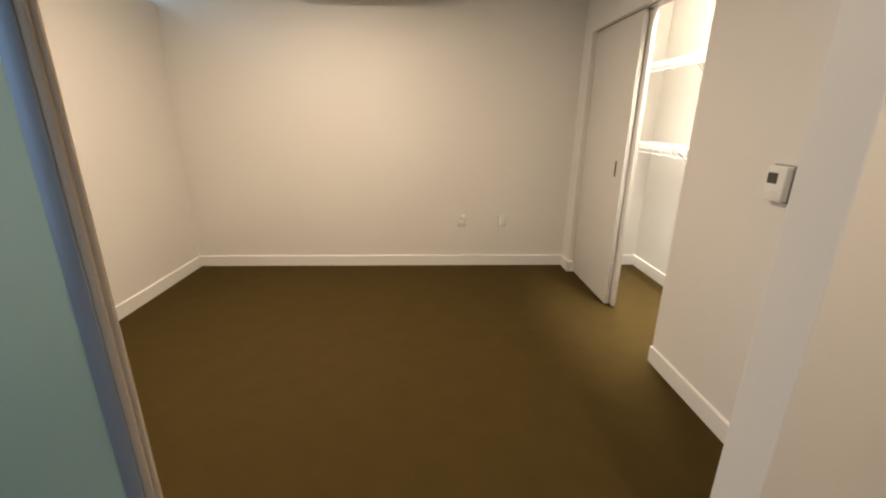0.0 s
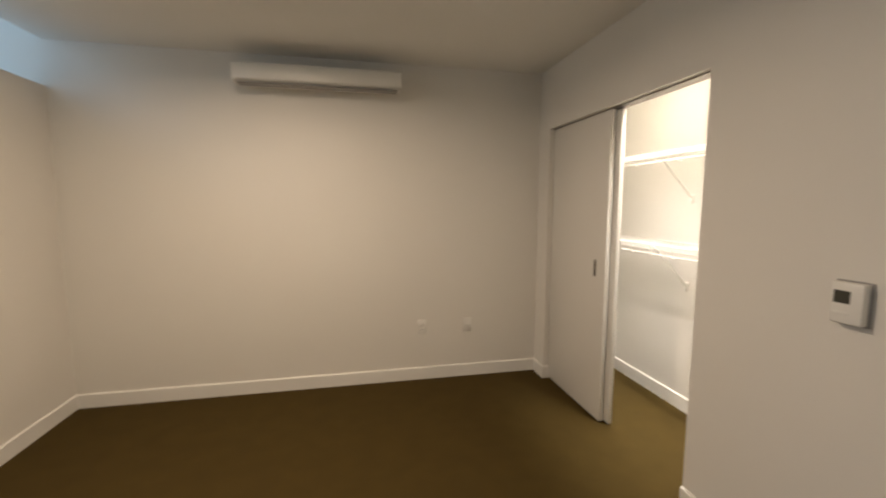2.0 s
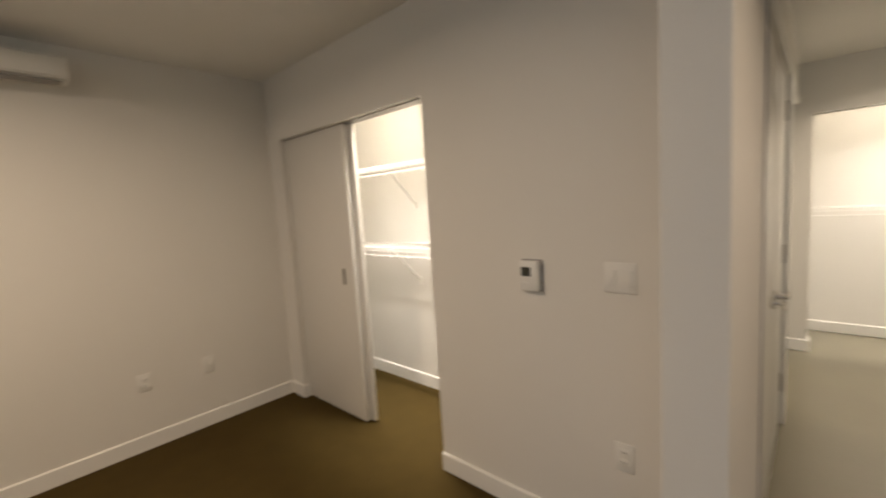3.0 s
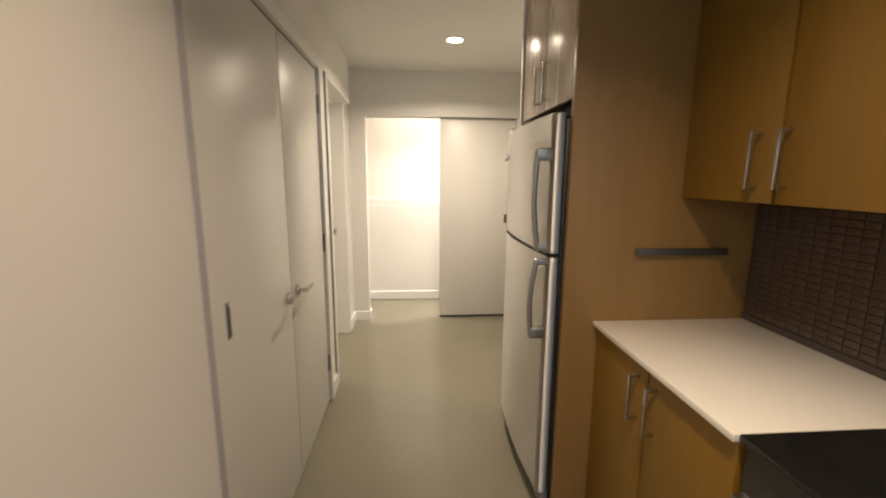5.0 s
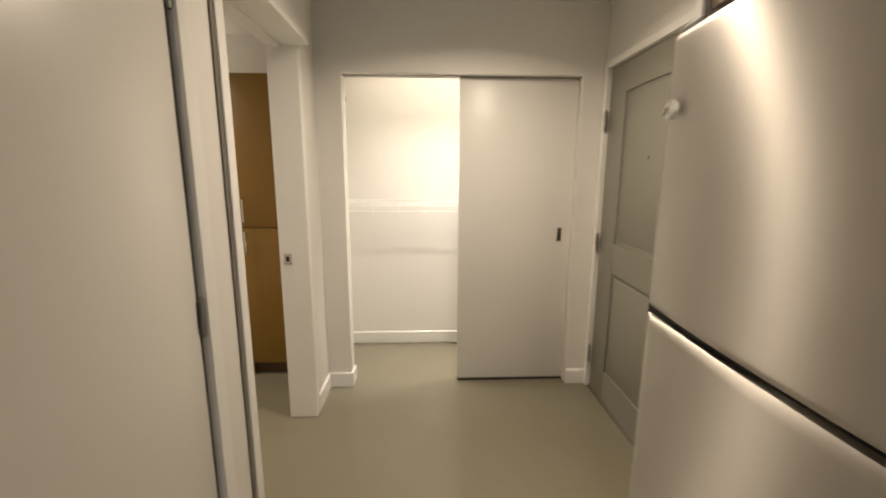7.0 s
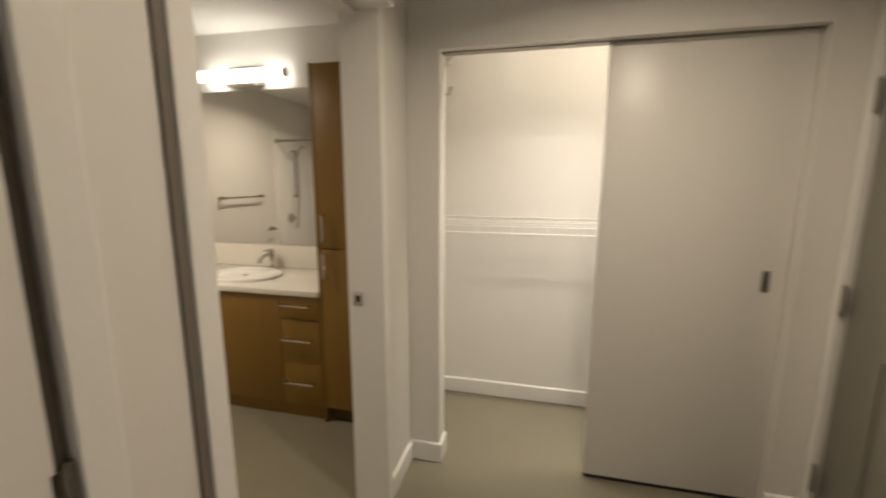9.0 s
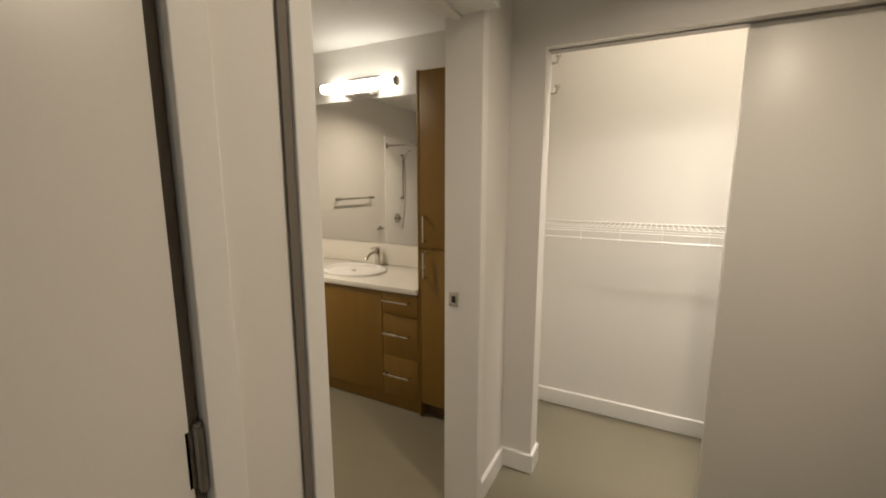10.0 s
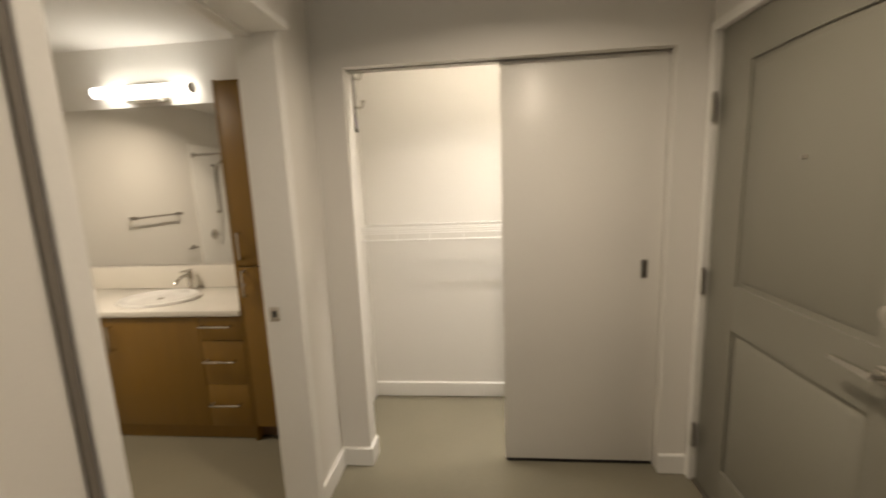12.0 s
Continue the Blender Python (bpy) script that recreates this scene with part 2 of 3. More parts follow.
structure("ceiling_window_strip", boxes((WIN - 0.2, BX0 + 0.1, -4.6, BACK, 3.3, 3.4), (BX0, BX0 + 0.1, -4.6, BACK, CB + 0.1, 3.3)), CEIL, "raised white ceiling strip along the windows", "ceiling")

# bedroom walls
structure("wall_north", boxes((WIN - 0.2, 5.7, BACK, BACK + 0.15, 0, 3.4)), PAINT, "white painted back wall", "wall")
structure("wall_closet", boxes((BX1, BX1 + 0.11, PY1, 1.33, 0, CB), (BX1, BX1 + 0.11, 1.33, 2.86, 2.055, CB),
                               (BX1, BX1 + 0.11, 2.86, BACK, 0, CB)), PAINT, "white painted wall with a wide closet opening", "wall")
structure("wall_partition", boxes((BX0 - 0.12, BX0, 0.03, BACK, 0, 2.235)), PAINT, "white partition stopping short of the ceiling", "wall")
structure("wall_pier", boxes((PIER0, PIER1, PY0, PY1, 0, CH), bevel=0.004), PAINT, "white painted wall end beside the wide opening", "wall")
structure("wall_closet_back", boxes((2.425, 2.52, 1.20, BACK, 0, CH), (BX1 + 0.11, 2.425, 1.2, 1.27, 0, CH)), PAINT, "white closet wall", "wall")

# hall walls
HT = 2.085
structure("wall_hall", boxes((1.755, PIER1, PY1, 0.14, 0, CH), (PIER1, 3.287, HY, 0.14, 2.10, CH), (3.287, 3.515, HY, 0.14, 0, CH),
                             (3.515, 4.52, HY, 0.14, 2.115, CH), (4.52, END, 0.0, 0.14, 0, CH)), PAINT, "white hall wall with a pair of doors and a doorway", "wall")
structure("wall_end", boxes((END, END + 0.11, -0.155, 0.14, 0, CH), (END, END + 0.11, -1.645, -0.155, 2.052, CH), (END, END + 0.11, ENTY, -1.645, 0, CH)),
          PAINT, "white hall end wall with a closet opening", "wall")
structure("wall_hall_closet", boxes((5.595, 5.7, -1.9, 0.14, 0, CH), (END + 0.11, 5.595, 0.0, 0.14, 0, CH), (END + 0.11, 5.595, -1.9, ENTY, 0, CH)),
          PAINT, "white closet wall", "wall")
structure("wall_entry", boxes((4.80, END + 0.11, ENTY - 0.14, ENTY, 0, CH), (3.86, 4.80, ENTY - 0.14, ENTY, 2.085, CH), (3.085, 3.86, ENTY - 0.2, ENTY, 0, CH)),
          PAINT, "white wall around the entry door", "wall")
structure("wall_kitchen", boxes((0.6, 3.085, KB - 0.12, KB, 0, CH)), PAINT, "white kitchen wall", "wall")
structure("wall_living", boxes((0.6, 0.72, -4.6, KB - 0.12, 0, CH), (WIN - 0.2, 0.72, -4.7, -4.6, 0, 3.4)), PAINT, "plain white living room wall", "wall")
structure("wall_laundry", boxes((1.93, 3.60, 0.86, 0.92, 0, CH), (1.87, 1.93, 0.14, 0.92, 0, CH), (3.60, 3.64, 0.14, 0.98, 0, CH)), PAINT, "white laundry closet wall", "wall")
structure("wall_bath", boxes((5.58, 5.7, 0.14, BACK, 0, CH), (2.8, 5.58, 2.62, 2.70, 0, CH), (2.72, 2.8, 0.92, 2.70, 0, CH), (2.8, 3.64, 0.98, 1.04, 0, CH)),
          PAINT, "white bathroom wall", "wall")

# window wall with tall openings
win_spans = [(-4.3, -2.5), (-2.3, -0.5), (-0.3, 1.4), (1.5, 3.04)]
wb = bmesh.new()
edges_y = [-4.6] + [v for s in win_spans for v in s] + [BACK]
for a, b in zip(edges_y[::2], edges_y[1::2]):
    box(wb, WIN - 0.2, WIN, a, b, 0, 3.3)
for a, b in win_spans:
    box(wb, WIN - 0.2, WIN, a, b, 0, 0.5)
structure("wall_west", wb, PAINT, "outer wall with tall windows", "wall")
for i, (a, b) in enumerate(win_spans):
    w = tagged(new("window_%d" % (i + 1)), "tall aluminium window with clear panes", "window", "", "structure")
    w.location = (WIN - 0.1, (a + b) / 2, 0.5)
    m = (a + b) / 2 if i < 3 else a + 0.02
    fr = boxes((WIN - 0.13, WIN - 0.07, a, a + 0.05, 0.5, 3.3), (WIN - 0.13, WIN - 0.07, b - 0.05, b, 0.5, 3.3),
               (WIN - 0.13, WIN - 0.07, a + 0.05, b - 0.05, 0.5, 0.55), (WIN - 0.13, WIN - 0.07, a + 0.05, b - 0.05, 3.24, 3.3),
               (WIN - 0.13, WIN - 0.07, m - 0.025, m + 0.025, 0.55, 3.24))
    part("window_frame", fr, BLUEAL, w)
    for p0, p1 in ((a + 0.05, m - 0.025), (m + 0.025, b - 0.05)):
        pane = part("pane", boxes((WIN - 0.104, WIN - 0.098, p0, p1, 0.55, 3.24)), CLEAR, w)
        pane.visible_shadow = False


# baseboards: profile with an eased top
def baseboard(axis, a, b, face, out, h=0.102, t=0.014):
    o = out * t
    prof = [(face, 0.0), (face + o, 0.0), (face + o, h - 0.006), (face + o * 0.55, h), (face, h)]
    return structure("baseboard", extrude_profile(bmesh.new(), prof, axis, a, b), TRIM, "white painted baseboard", "baseboard")


baseboard("x", BX0, BX1, BACK, -1)
baseboard("y", 0.03, BACK - 0.014, BX0, 1)
baseboard("y", PY1, 1.33, BX1, -1)
baseboard("y", 2.86, BACK - 0.014, BX1, -1)
baseboard("x", BX1 - 0.014, BX1 + 0.10, 2.86, -1)
baseboard("y", 1.27, BACK, 2.425, -1)
baseboard("x", BX1 + 0.11, 2.411, BACK, -1)
baseboard("x", 3.343, 3.465, HY, -1)
baseboard("x", 4.535, END, 0.0, -1)
baseboard("y", -0.155, -0.014, END, -1)
baseboard("x", END - 0.014, END + 0.11, -0.155, -1)
baseboard("y", ENTY, -1.645, END, -1)
baseboard("y", ENTY, 0.0, 5.595, -1)


# ---------------------------------------------------------------- shared fittings
def flush_pull(parent, x, y, z, face, h=0.115, w=0.028):
    """Recessed oblong pull; face is the outward normal, (0, -1) or (-1, 0)."""
    bm, cup = bmesh.new(), bmesh.new()
    if face[1]:
        box(bm, x - w / 2, x + w / 2, y, y + face[1] * 0.003, z - h / 2, z + h / 2, 0.0012)
        box(cup, x - w * 0.3, x + w * 0.3, y, y + face[1] * 0.0042, z - h * 0.4, z + h * 0.4, 0.0006)
    else:
        box(bm, x, x + face[0] * 0.003, y - w / 2, y + w / 2, z - h / 2, z + h / 2, 0.0012)
        box(cup, x, x + face[0] * 0.0042, y - w * 0.3, y + w * 0.3, z - h * 0.4, z + h * 0.4, 0.0006)
    p = part("flush_pull", bm, HINGEM, parent, "satin metal flush pull")
    part("recess_shade", cup, DARKMETAL, p)
    return p


def bar_handle(parent, x, y, z, out, length, axis, gap=0.034, th=0.011, mat=None):
    """Square-ended bar pull; out: outward direction (ox, oy); axis 'z', 'x' or 'y'."""
    ox, oy = out
    bm = bmesh.new()
    h = length / 2

    def bx(c, ext):
        box(bm, c[0] - ext[0], c[0] + ext[0], c[1] - ext[1], c[1] + ext[1], c[2] - ext[2], c[2] + ext[2], 0.002)
    c = (x + ox * gap, y + oy * gap, z)
    d = {"x": (1, 0, 0), "y": (0, 1, 0), "z": (0, 0, 1)}[axis]
    t = th / 2
    bx(c, tuple(h if k else t for k in d))
    for s in (-1, 1):
        q = (x + ox * gap / 2 + d[0] * s * (h - t), y + oy * gap / 2 + d[1] * s * (h - t), z + d[2] * s * (h - t))
        bx(q, (abs(ox) * gap / 2 + (0 if ox else t), abs(oy) * gap / 2 + (0 if oy else t), t))
    return part("handle", bm, mat or CHROME, parent, "satin nickel bar handle")


def hinge(parent, x, y, z, mat=None, h=0.10):
    bm = bmesh.new()
    tube(bm, [(x, y, z - h / 2), (x, y, z + h / 2)], 0.008, 10)
    box(bm, x - 0.018, x + 0.018, y + 0.004, y + 0.008, z - h / 2 + 0.004, z + h / 2 - 0.004)
    for k in (-1, 1):
        disc(bm, (x, y, z + k * (h / 2 + 0.003)), (0, 0, 1), 0.006, 0.006, 10)
    return part("hinge", bm, mat or HINGEM, parent)


def lever(parent, x, y, z, side, out=-1):
    """Lever handle on a round rose; side: +1 the lever points to +x."""
    rose = disc(bmesh.new(), (x, y + out * 0.009, z), (0, 1, 0), 0.027, 0.018, 28, 0.005)
    r = part("rose", rose, CHROME, parent, "round satin nickel rose")
    bm = bmesh.new()
    tube(bm, [(x, y + out * 0.008, z), (x, y + out * 0.052, z)], 0.0115, 14)
    pts = [(x - side * 0.010, z - 0.009), (x + side * 0.118, z - 0.004), (x + side * 0.122, z + 0.002), (x + side * 0.118, z + 0.008), (x - side * 0.010, z + 0.010)]
    extrude_profile(bm, pts, "y", y + out * 0.046, y + out * 0.058)
    part("lever", bm, CHROME, r)


def wall_plate(name, at, out, label, w=0.072, h=0.117, kind="outlet"):
    """Outlet or switch plate; out is (ox, oy)."""
    ox, oy = out
    t = thing(name, at, label, "outlet" if kind == "outlet" else "switch")

    def slab(a0, a1, z0, z1, d0, d1, bevel):
        bm = bmesh.new()
        if oy:
            box(bm, at[0] + a0, at[0] + a1, at[1] + oy * d0, at[1] + oy * d1, at[2] + z0, at[2] + z1, bevel)
        else:
            box(bm, at[0] + ox * d0, at[0] + ox * d1, at[1] + a0, at[1] + a1, at[2] + z0, at[2] + z1, bevel)
        return bm
    part("plate", slab(-w / 2, w / 2, -h / 2, h / 2, 0, 0.006, 0.002), PLASTIC, t)
    if kind == "outlet":
        for s in (-1, 1):
            f = part("socket", slab(-0.017, 0.017, s * 0.021 - 0.014, s * 0.021 + 0.014, 0.005, 0.0085, 0.0015), PLASTIC, t)
            for k in (-0.007, 0.007):
                part("slot", slab(k - 0.0013, k + 0.0013, s * 0.021 - 0.004, s * 0.021 + 0.006, 0.008, 0.0092, 0), BLACK, f)
    elif kind == "switch":
        for k in (-w / 4, w / 4):
            part("rocker", slab(k - 0.017, k + 0.017, -0.033, 0.033, 0.005, 0.0105, 0.002), PLASTIC, t)
    else:
        f = part("jack", slab(-0.009, 0.009, -0.009, 0.009, 0.005, 0.008, 0.001), PLASTIC, t)
    return t


def downlight(x, y, z):
    t = thing("downlight", (x, y, z), "round recessed ceiling downlight, switched on", "ceiling light", "downlights")
    ring = bmesh.new()
    k = 40
    for r0, r1, z0, z1 in ((0.058, 0.078, -0.004, -0.001),):
        loops = [[ring.verts.new((x + r * math.cos(i * math.tau / k), y + r * math.sin(i * math.tau / k), z + zz)) for i in range(k)]
                 for r, zz in ((r0, -0.001), (r0, -0.007), (r1 - 0.006, -0.006), (r1, -0.001))]
        for p, q in zip(loops, loops[1:]):
            for i in range(k):
                ring.faces.new((p[i], p[(i + 1) % k], q[(i + 1) % k], q[i]))
    part("trim_ring", ring, PLASTIC, t)
    part("lens", disc(bmesh.new(), (x, y, z - 0.003), (0, 0, 1), 0.057, 0.004, 36), BULB, t)
    return t


for dx, dy, dz, dw, ds in DOWNLIGHTS:
    downlight(dx, dy, dz)


for dx, dy, dz, dl, dw, ds in BATTENS:
    t = thing("added_closet_batten", (dx, dy, dz), "unseen slim white batten added to light the closet", "ceiling light", "closet lights")
    part("body", boxes((dx - 0.045, dx + 0.045, dy - dl / 2 - 0.03, dy + dl / 2 + 0.03, dz - 0.03, dz), bevel=0.004), PLASTIC, t)
    part("diffuser", boxes((dx - 0.038, dx + 0.038, dy - dl / 2, dy + dl / 2, dz - 0.055, dz - 0.031), bevel=0.006), BULB, t)


def wire_shelf(x_wall, x_front, y0, y1, z, lip, brackets, label):
    """Coated wire shelf on a wall at x_wall, running along y."""
    t = thing("wire_shelf", ((x_wall + x_front) / 2, (y0 + y1) / 2, z), label, "shelf", "wire shelves")
    s = 1 if x_wall > x_front else -1
    for xx, zz, r in ((x_wall - s * 0.008, z, 0.004), ((x_wall + x_front) / 2, z - 0.005, 0.0035), (x_front, z, 0.003),
                      (x_front, z - 0.013, 0.0025), (x_front, z - 0.026, 0.003), (x_front, z - lip, 0.004)):
        part("rail", tube(bmesh.new(), [(xx, y0, zz), (xx, y1, zz)], r, 8), WIRE, t)
    n = int((y1 - y0) / 0.026)
    wires = bmesh.new()
    for i in range(n + 1):
        yy = y0 + 0.004 + (y1 - y0 - 0.008) * i / n
        tube(wires, [(x_wall - s * 0.004, yy, z + 0.004), (x_front, yy, z + 0.004), (x_front - s * 0.002, yy, z - 0.002)], 0.0012, 5)
    tagged(part("wire_deck", wires, WIRE, t), kind="stuff")
    for i in range(int((y1 - y0) / 0.2) + 1):
        yy = y0 + 0.1 + i * 0.2
        if yy < y1:
            part("drop_wire", tube(bmesh.new(), [(x_front, yy, z), (x_front + s * 0.008, yy, z - lip - 0.012), (x_front + s * 0.03, yy, z - lip - 0.01)], 0.0028, 6), WIRE, t)
    for yy in brackets:
        bm = tube(bmesh.new(), [(x_front + s * 0.02, yy, z - 0.012), (x_wall - s * 0.012, yy, z - 0.29)], 0.006, 8)
        box(bm, x_wall - s * 0.010, x_wall, yy - 0.012, yy + 0.012, z - 0.33, z - 0.27, 0.002)
        part("brace", bm, WIRE, t)
    return t


# ---------------------------------------------------------------- bedroom
# sliding frosted glass door beside the opening
gd = thing("glass_sliding_door", (-0.9, 0.09, 0.0), "frosted teal glass sliding door in a blue-grey frame", "door")
GX, GW, GH = -0.386, 0.95, 2.235
part("stile", boxes((GX - 0.045, GX, 0.074, 0.100, 0.01, GH), bevel=0.003), BLUEAL, gd)
part("stile", boxes((GX - GW, GX - GW + 0.055, 0.066, 0.106, 0.01, GH), bevel=0.003), BLUEAL, gd)
part("rail", boxes((GX - GW + 0.055, GX - 0.045, 0.074, 0.100, 0.01, 0.09), bevel=0.003), BLUEAL, gd)
part("rail", boxes((GX - GW + 0.055, GX - 0.045, 0.074, 0.100, GH - 0.055, GH), bevel=0.003), BLUEAL, gd)
part("pane", boxes((GX - GW + 0.05, GX - 0.05, 0.082, 0.090, 0.085, GH - 0.05)), FROST, gd, "frosted pale teal glass pane")
jb = boxes((GX, GX + 0.022, 0.078, 0.100, 0.0, GH), bevel=0.003)
box(jb, GX + 0.022, GX + 0.034, 0.084, 0.094, 0.0, GH, 0.002)
part("edge_strip", jb, TANEDGE, gd, "tan edge strip with a brush seal")
structure("wall_screen", boxes((BX0 - 0.12, GX - GW, 0.05, 0.13, 0, GH)), PAINT, "short white wall beside the glass door", "wall")

# wall-mounted heat pump
ac = thing("air_conditioner", (-0.06, BACK, 2.29), "white wall-mounted air conditioner close to the ceiling", "air conditioner")
AX0, AX1 = -0.63, 0.515
bm = extrude_profile(bmesh.new(), [(BACK, 2.30), (BACK - 0.15, 2.285), (BACK - 0.185, 2.30), (BACK - 0.195, 2.33), (BACK - 0.195, 2.40), (BACK - 0.18, 2.415),
                                   (BACK - 0.10, 2.435), (BACK, 2.44)], "x", AX0, AX1)
part("body", bm, PLASTIC, ac)
part("louvre", boxes((AX0 + 0.03, AX1 - 0.03, BACK - 0.182, BACK - 0.10, 2.279, 2.285), bevel=0.001), GREYP, ac, "dark slot under the louvre")
part("front_panel", boxes((AX0 + 0.004, AX1 - 0.004, BACK - 0.202, BACK - 0.195, 2.305, 2.405), bevel=0.003), PLASTIC, ac)
for i in range(6):
    part("intake_slat", boxes((AX0 + 0.04, AX1 - 0.04, BACK - 0.150 + i * 0.02, BACK - 0.144 + i * 0.02, 2.415 + i * 0.004, 2.432 + i * 0.0018)), PLASTIC, ac)

wall_plate("wall_outlet", (0.688, BACK, 0.447), (0, -1), "white duplex outlet on the bedroom wall")
wall_plate("cable_plate", (1.075, BACK, 0.445), (0, -1), "blank white cable plate on the bedroom wall", kind="jack")
wall_plate("light_switch", (BX1, 0.342, 1.169), (-1, 0), "double white rocker light switch plate", w=0.118, kind="switch")
wall_plate("wall_outlet", (BX1, 0.335, 0.45), (-1, 0), "white duplex outlet below the light switch")

th = thing("thermostat", (BX1, 0.715, 1.156), "white box thermostat with a small dark screen", "thermostat")
part("base", boxes((BX1 - 0.008, BX1, 0.665, 0.765, 1.086, 1.226), bevel=0.003), GREYP, th)
part("cover", boxes((BX1 - 0.036, BX1 - 0.008, 0.670, 0.760, 1.091, 1.221), bevel=0.006), PLASTIC, th)
part("screen", boxes((BX1 - 0.0375, BX1 - 0.0355, 0.705, 0.750, 1.155, 1.195)), SCREEN, th)
part("button", boxes((BX1 - 0.0385, BX1 - 0.0355, 0.705, 0.750, 1.118, 1.128), bevel=0.001), PLASTIC, th)


def slab_door(name, x0, x1, y0, y1, z0, z1, label):
    t = thing(name, ((x0 + x1) / 2, (y0 + y1) / 2, z0), label, "door", "sliding doors")
    part("panel", boxes((x0, x1, y0, y1, z0, z1), bevel=0.002), DOORW, t)
    return t


sd = slab_door("sliding_closet_door", 1.735, 1.768, 2.10, 2.856, 0.012, 2.05, "white sliding closet door, pushed open to the corner")
flush_pull(sd, 1.735, 2.215, 1.036, (-1, 0))
slab_door("sliding_closet_door", 1.776, 1.803, 2.055, 2.80, 0.012, 2.045, "white sliding closet door stacked behind its twin")
structure("trim_track", boxes((1.73, 1.803, 1.33, 2.86, 2.048, 2.0548)), HINGEM, "metal sliding door track", "trim")
wire_shelf(2.425, 2.12, 1.28, BACK - 0.01, 1.80, 0.06, (1.6, 2.17), "white wire closet shelf with diagonal braces")
wire_shelf(2.425, 2.12, 1.28, BACK - 0.01, 1.19, 0.06, (1.6, 2.17), "white wire closet shelf with diagonal braces")

# ---------------------------------------------------------------- hall: laundry doors
structure("trim_laundry", boxes((1.748, 1.776, PY0 - 0.004, PY0, 0, CH - 0.002), bevel=0.001), BLUETRIM, "grey upright corner trim at the wall end", "trim")
LF = HY + 0.006
for i, (x0, x1) in enumerate(((1.780, 2.577), (2.585, 3.268))):
    d = thing("laundry_door", ((x0 + x1) / 2, LF, 0.0), "flat white laundry door with a lever handle, closed", "door", "laundry doors")
    part("panel", boxes((x0, x1, LF, LF + 0.04, 0.012, 2.09), bevel=0.002), DOORW, d)
    if i == 0:
        lever(d, 2.507, LF, 0.94, -1)
        flush_pull(d, 1.930, LF, 1.045, (0, -1), 0.115, 0.024)
    else:
        lever(d, 2.655, LF, 0.94, 1)
        for hz in (0.27, 1.07, 1.90):
            hinge(d, 3.279, LF - 0.004, hz)
structure("trim_door_frame", boxes((3.285, 3.341, HY - 0.014, HY, 0, 2.16), (PIER1 + 0.01, 3.285, HY - 0.014, HY, 2.103, 2.16), bevel=0.002), TRIM, "white door casing", "trim")
structure("trim_door_gap", boxes((2.5775, 2.5845, LF + 0.0012, LF + 0.02, 0.012, 2.09), (3.2685, 3.2845, LF + 0.004, LF + 0.018, 0, 2.0995), (1.785, 3.268, LF + 0.004, LF + 0.018, 2.0905, 2.0995)), GAP, "dark strips standing in for the shaded gaps around the laundry doors", "trim")
structure("trim_door_backing", boxes((1.780, 3.268, LF + 0.042, LF + 0.06, 2.07, 2.0995), (3.2695, 3.2845, LF + 0.02, LF + 0.06, 0, 2.0995), (2.57, 2.594, LF + 0.042, LF + 0.05, 0, 2.09)),
          DARKMETAL, "dark backing standing in for shade behind the laundry door gaps", "trim")

# ---------------------------------------------------------------- hall: doorway to the bathroom
jm = boxes((3.487, 3.540, HY - 0.012, 0.152, 0, 2.13), (4.485, 4.545, -0.012, 0.152, 0, 2.13), (3.540, 4.485, HY - 0.012, 0.152, 2.10, 2.13), bevel=0.004)
structure("trim_bath_jamb", jm, TRIM, "white door jamb", "trim")
structure("trim_bath_stop", boxes((3.540, 3.552, 0.075, 0.11, 0, 2.10), (3.552, 4.485, 0.075, 0.11, 2.088, 2.10), bevel=0.002), TRIM, "white door stop", "trim")
structure("trim_bath_gap", boxes((3.467, 3.4855, HY - 0.006, HY, 0, 2.13)), GAP, "dark strip standing in for the shaded joint along the casing", "trim")
sp = thing("strike_plate", (4.485, 0.107, 0.979), "small satin nickel strike plate on the jamb", "strike plate")
part("plate", boxes((4.4825, 4.4852, 0.085, 0.129, 0.948, 1.010), bevel=0.001), CHROME, sp)
part("hole", boxes((4.4815, 4.483, 0.098, 0.116, 0.965, 0.993)), BLACK, sp)

# ---------------------------------------------------------------- hall: closet
sdh = slab_door("sliding_closet_door", 4.905, 4.940, -1.642, -0.886, 0.018, 2.045, "white sliding hall closet door, half open")
part("door_gap_strip", boxes((4.910, 4.936, -1.64, -0.89, -0.002, 0.0175)), BLACK, sdh, "dark strip standing in for the shade under the door")
flush_pull(sdh, 4.905, -1.565, 1.052, (-1, 0), 0.092, 0.030)
structure("trim_track", boxes((4.898, 4.948, -1.645, -0.155, 2.046, 2.0515)), HINGEM, "metal sliding door track", "trim")
wire_shelf(5.595, 5.30, -1.77, -0.005, 1.235, 0.066, (-1.05,), "white wire shelf across the hall closet")
hk = thing("hook_rail", (5.53, 0.0, 2.05), "narrow dark metal rail with two chrome hooks", "hook rail")
part("strip", boxes((5.50, 5.53, -0.008, 0.0, 1.84, 2.22), bevel=0.001), DARKMETAL, hk)
part("tag", boxes((5.498, 5.532, -0.012, -0.0082, 1.868, 1.925), bevel=0.001), TAG, hk, "pale lilac label")
part("end_stop", boxes((5.497, 5.533, -0.013, -0.0084, 1.838, 1.858), bevel=0.001), BLACK, hk)
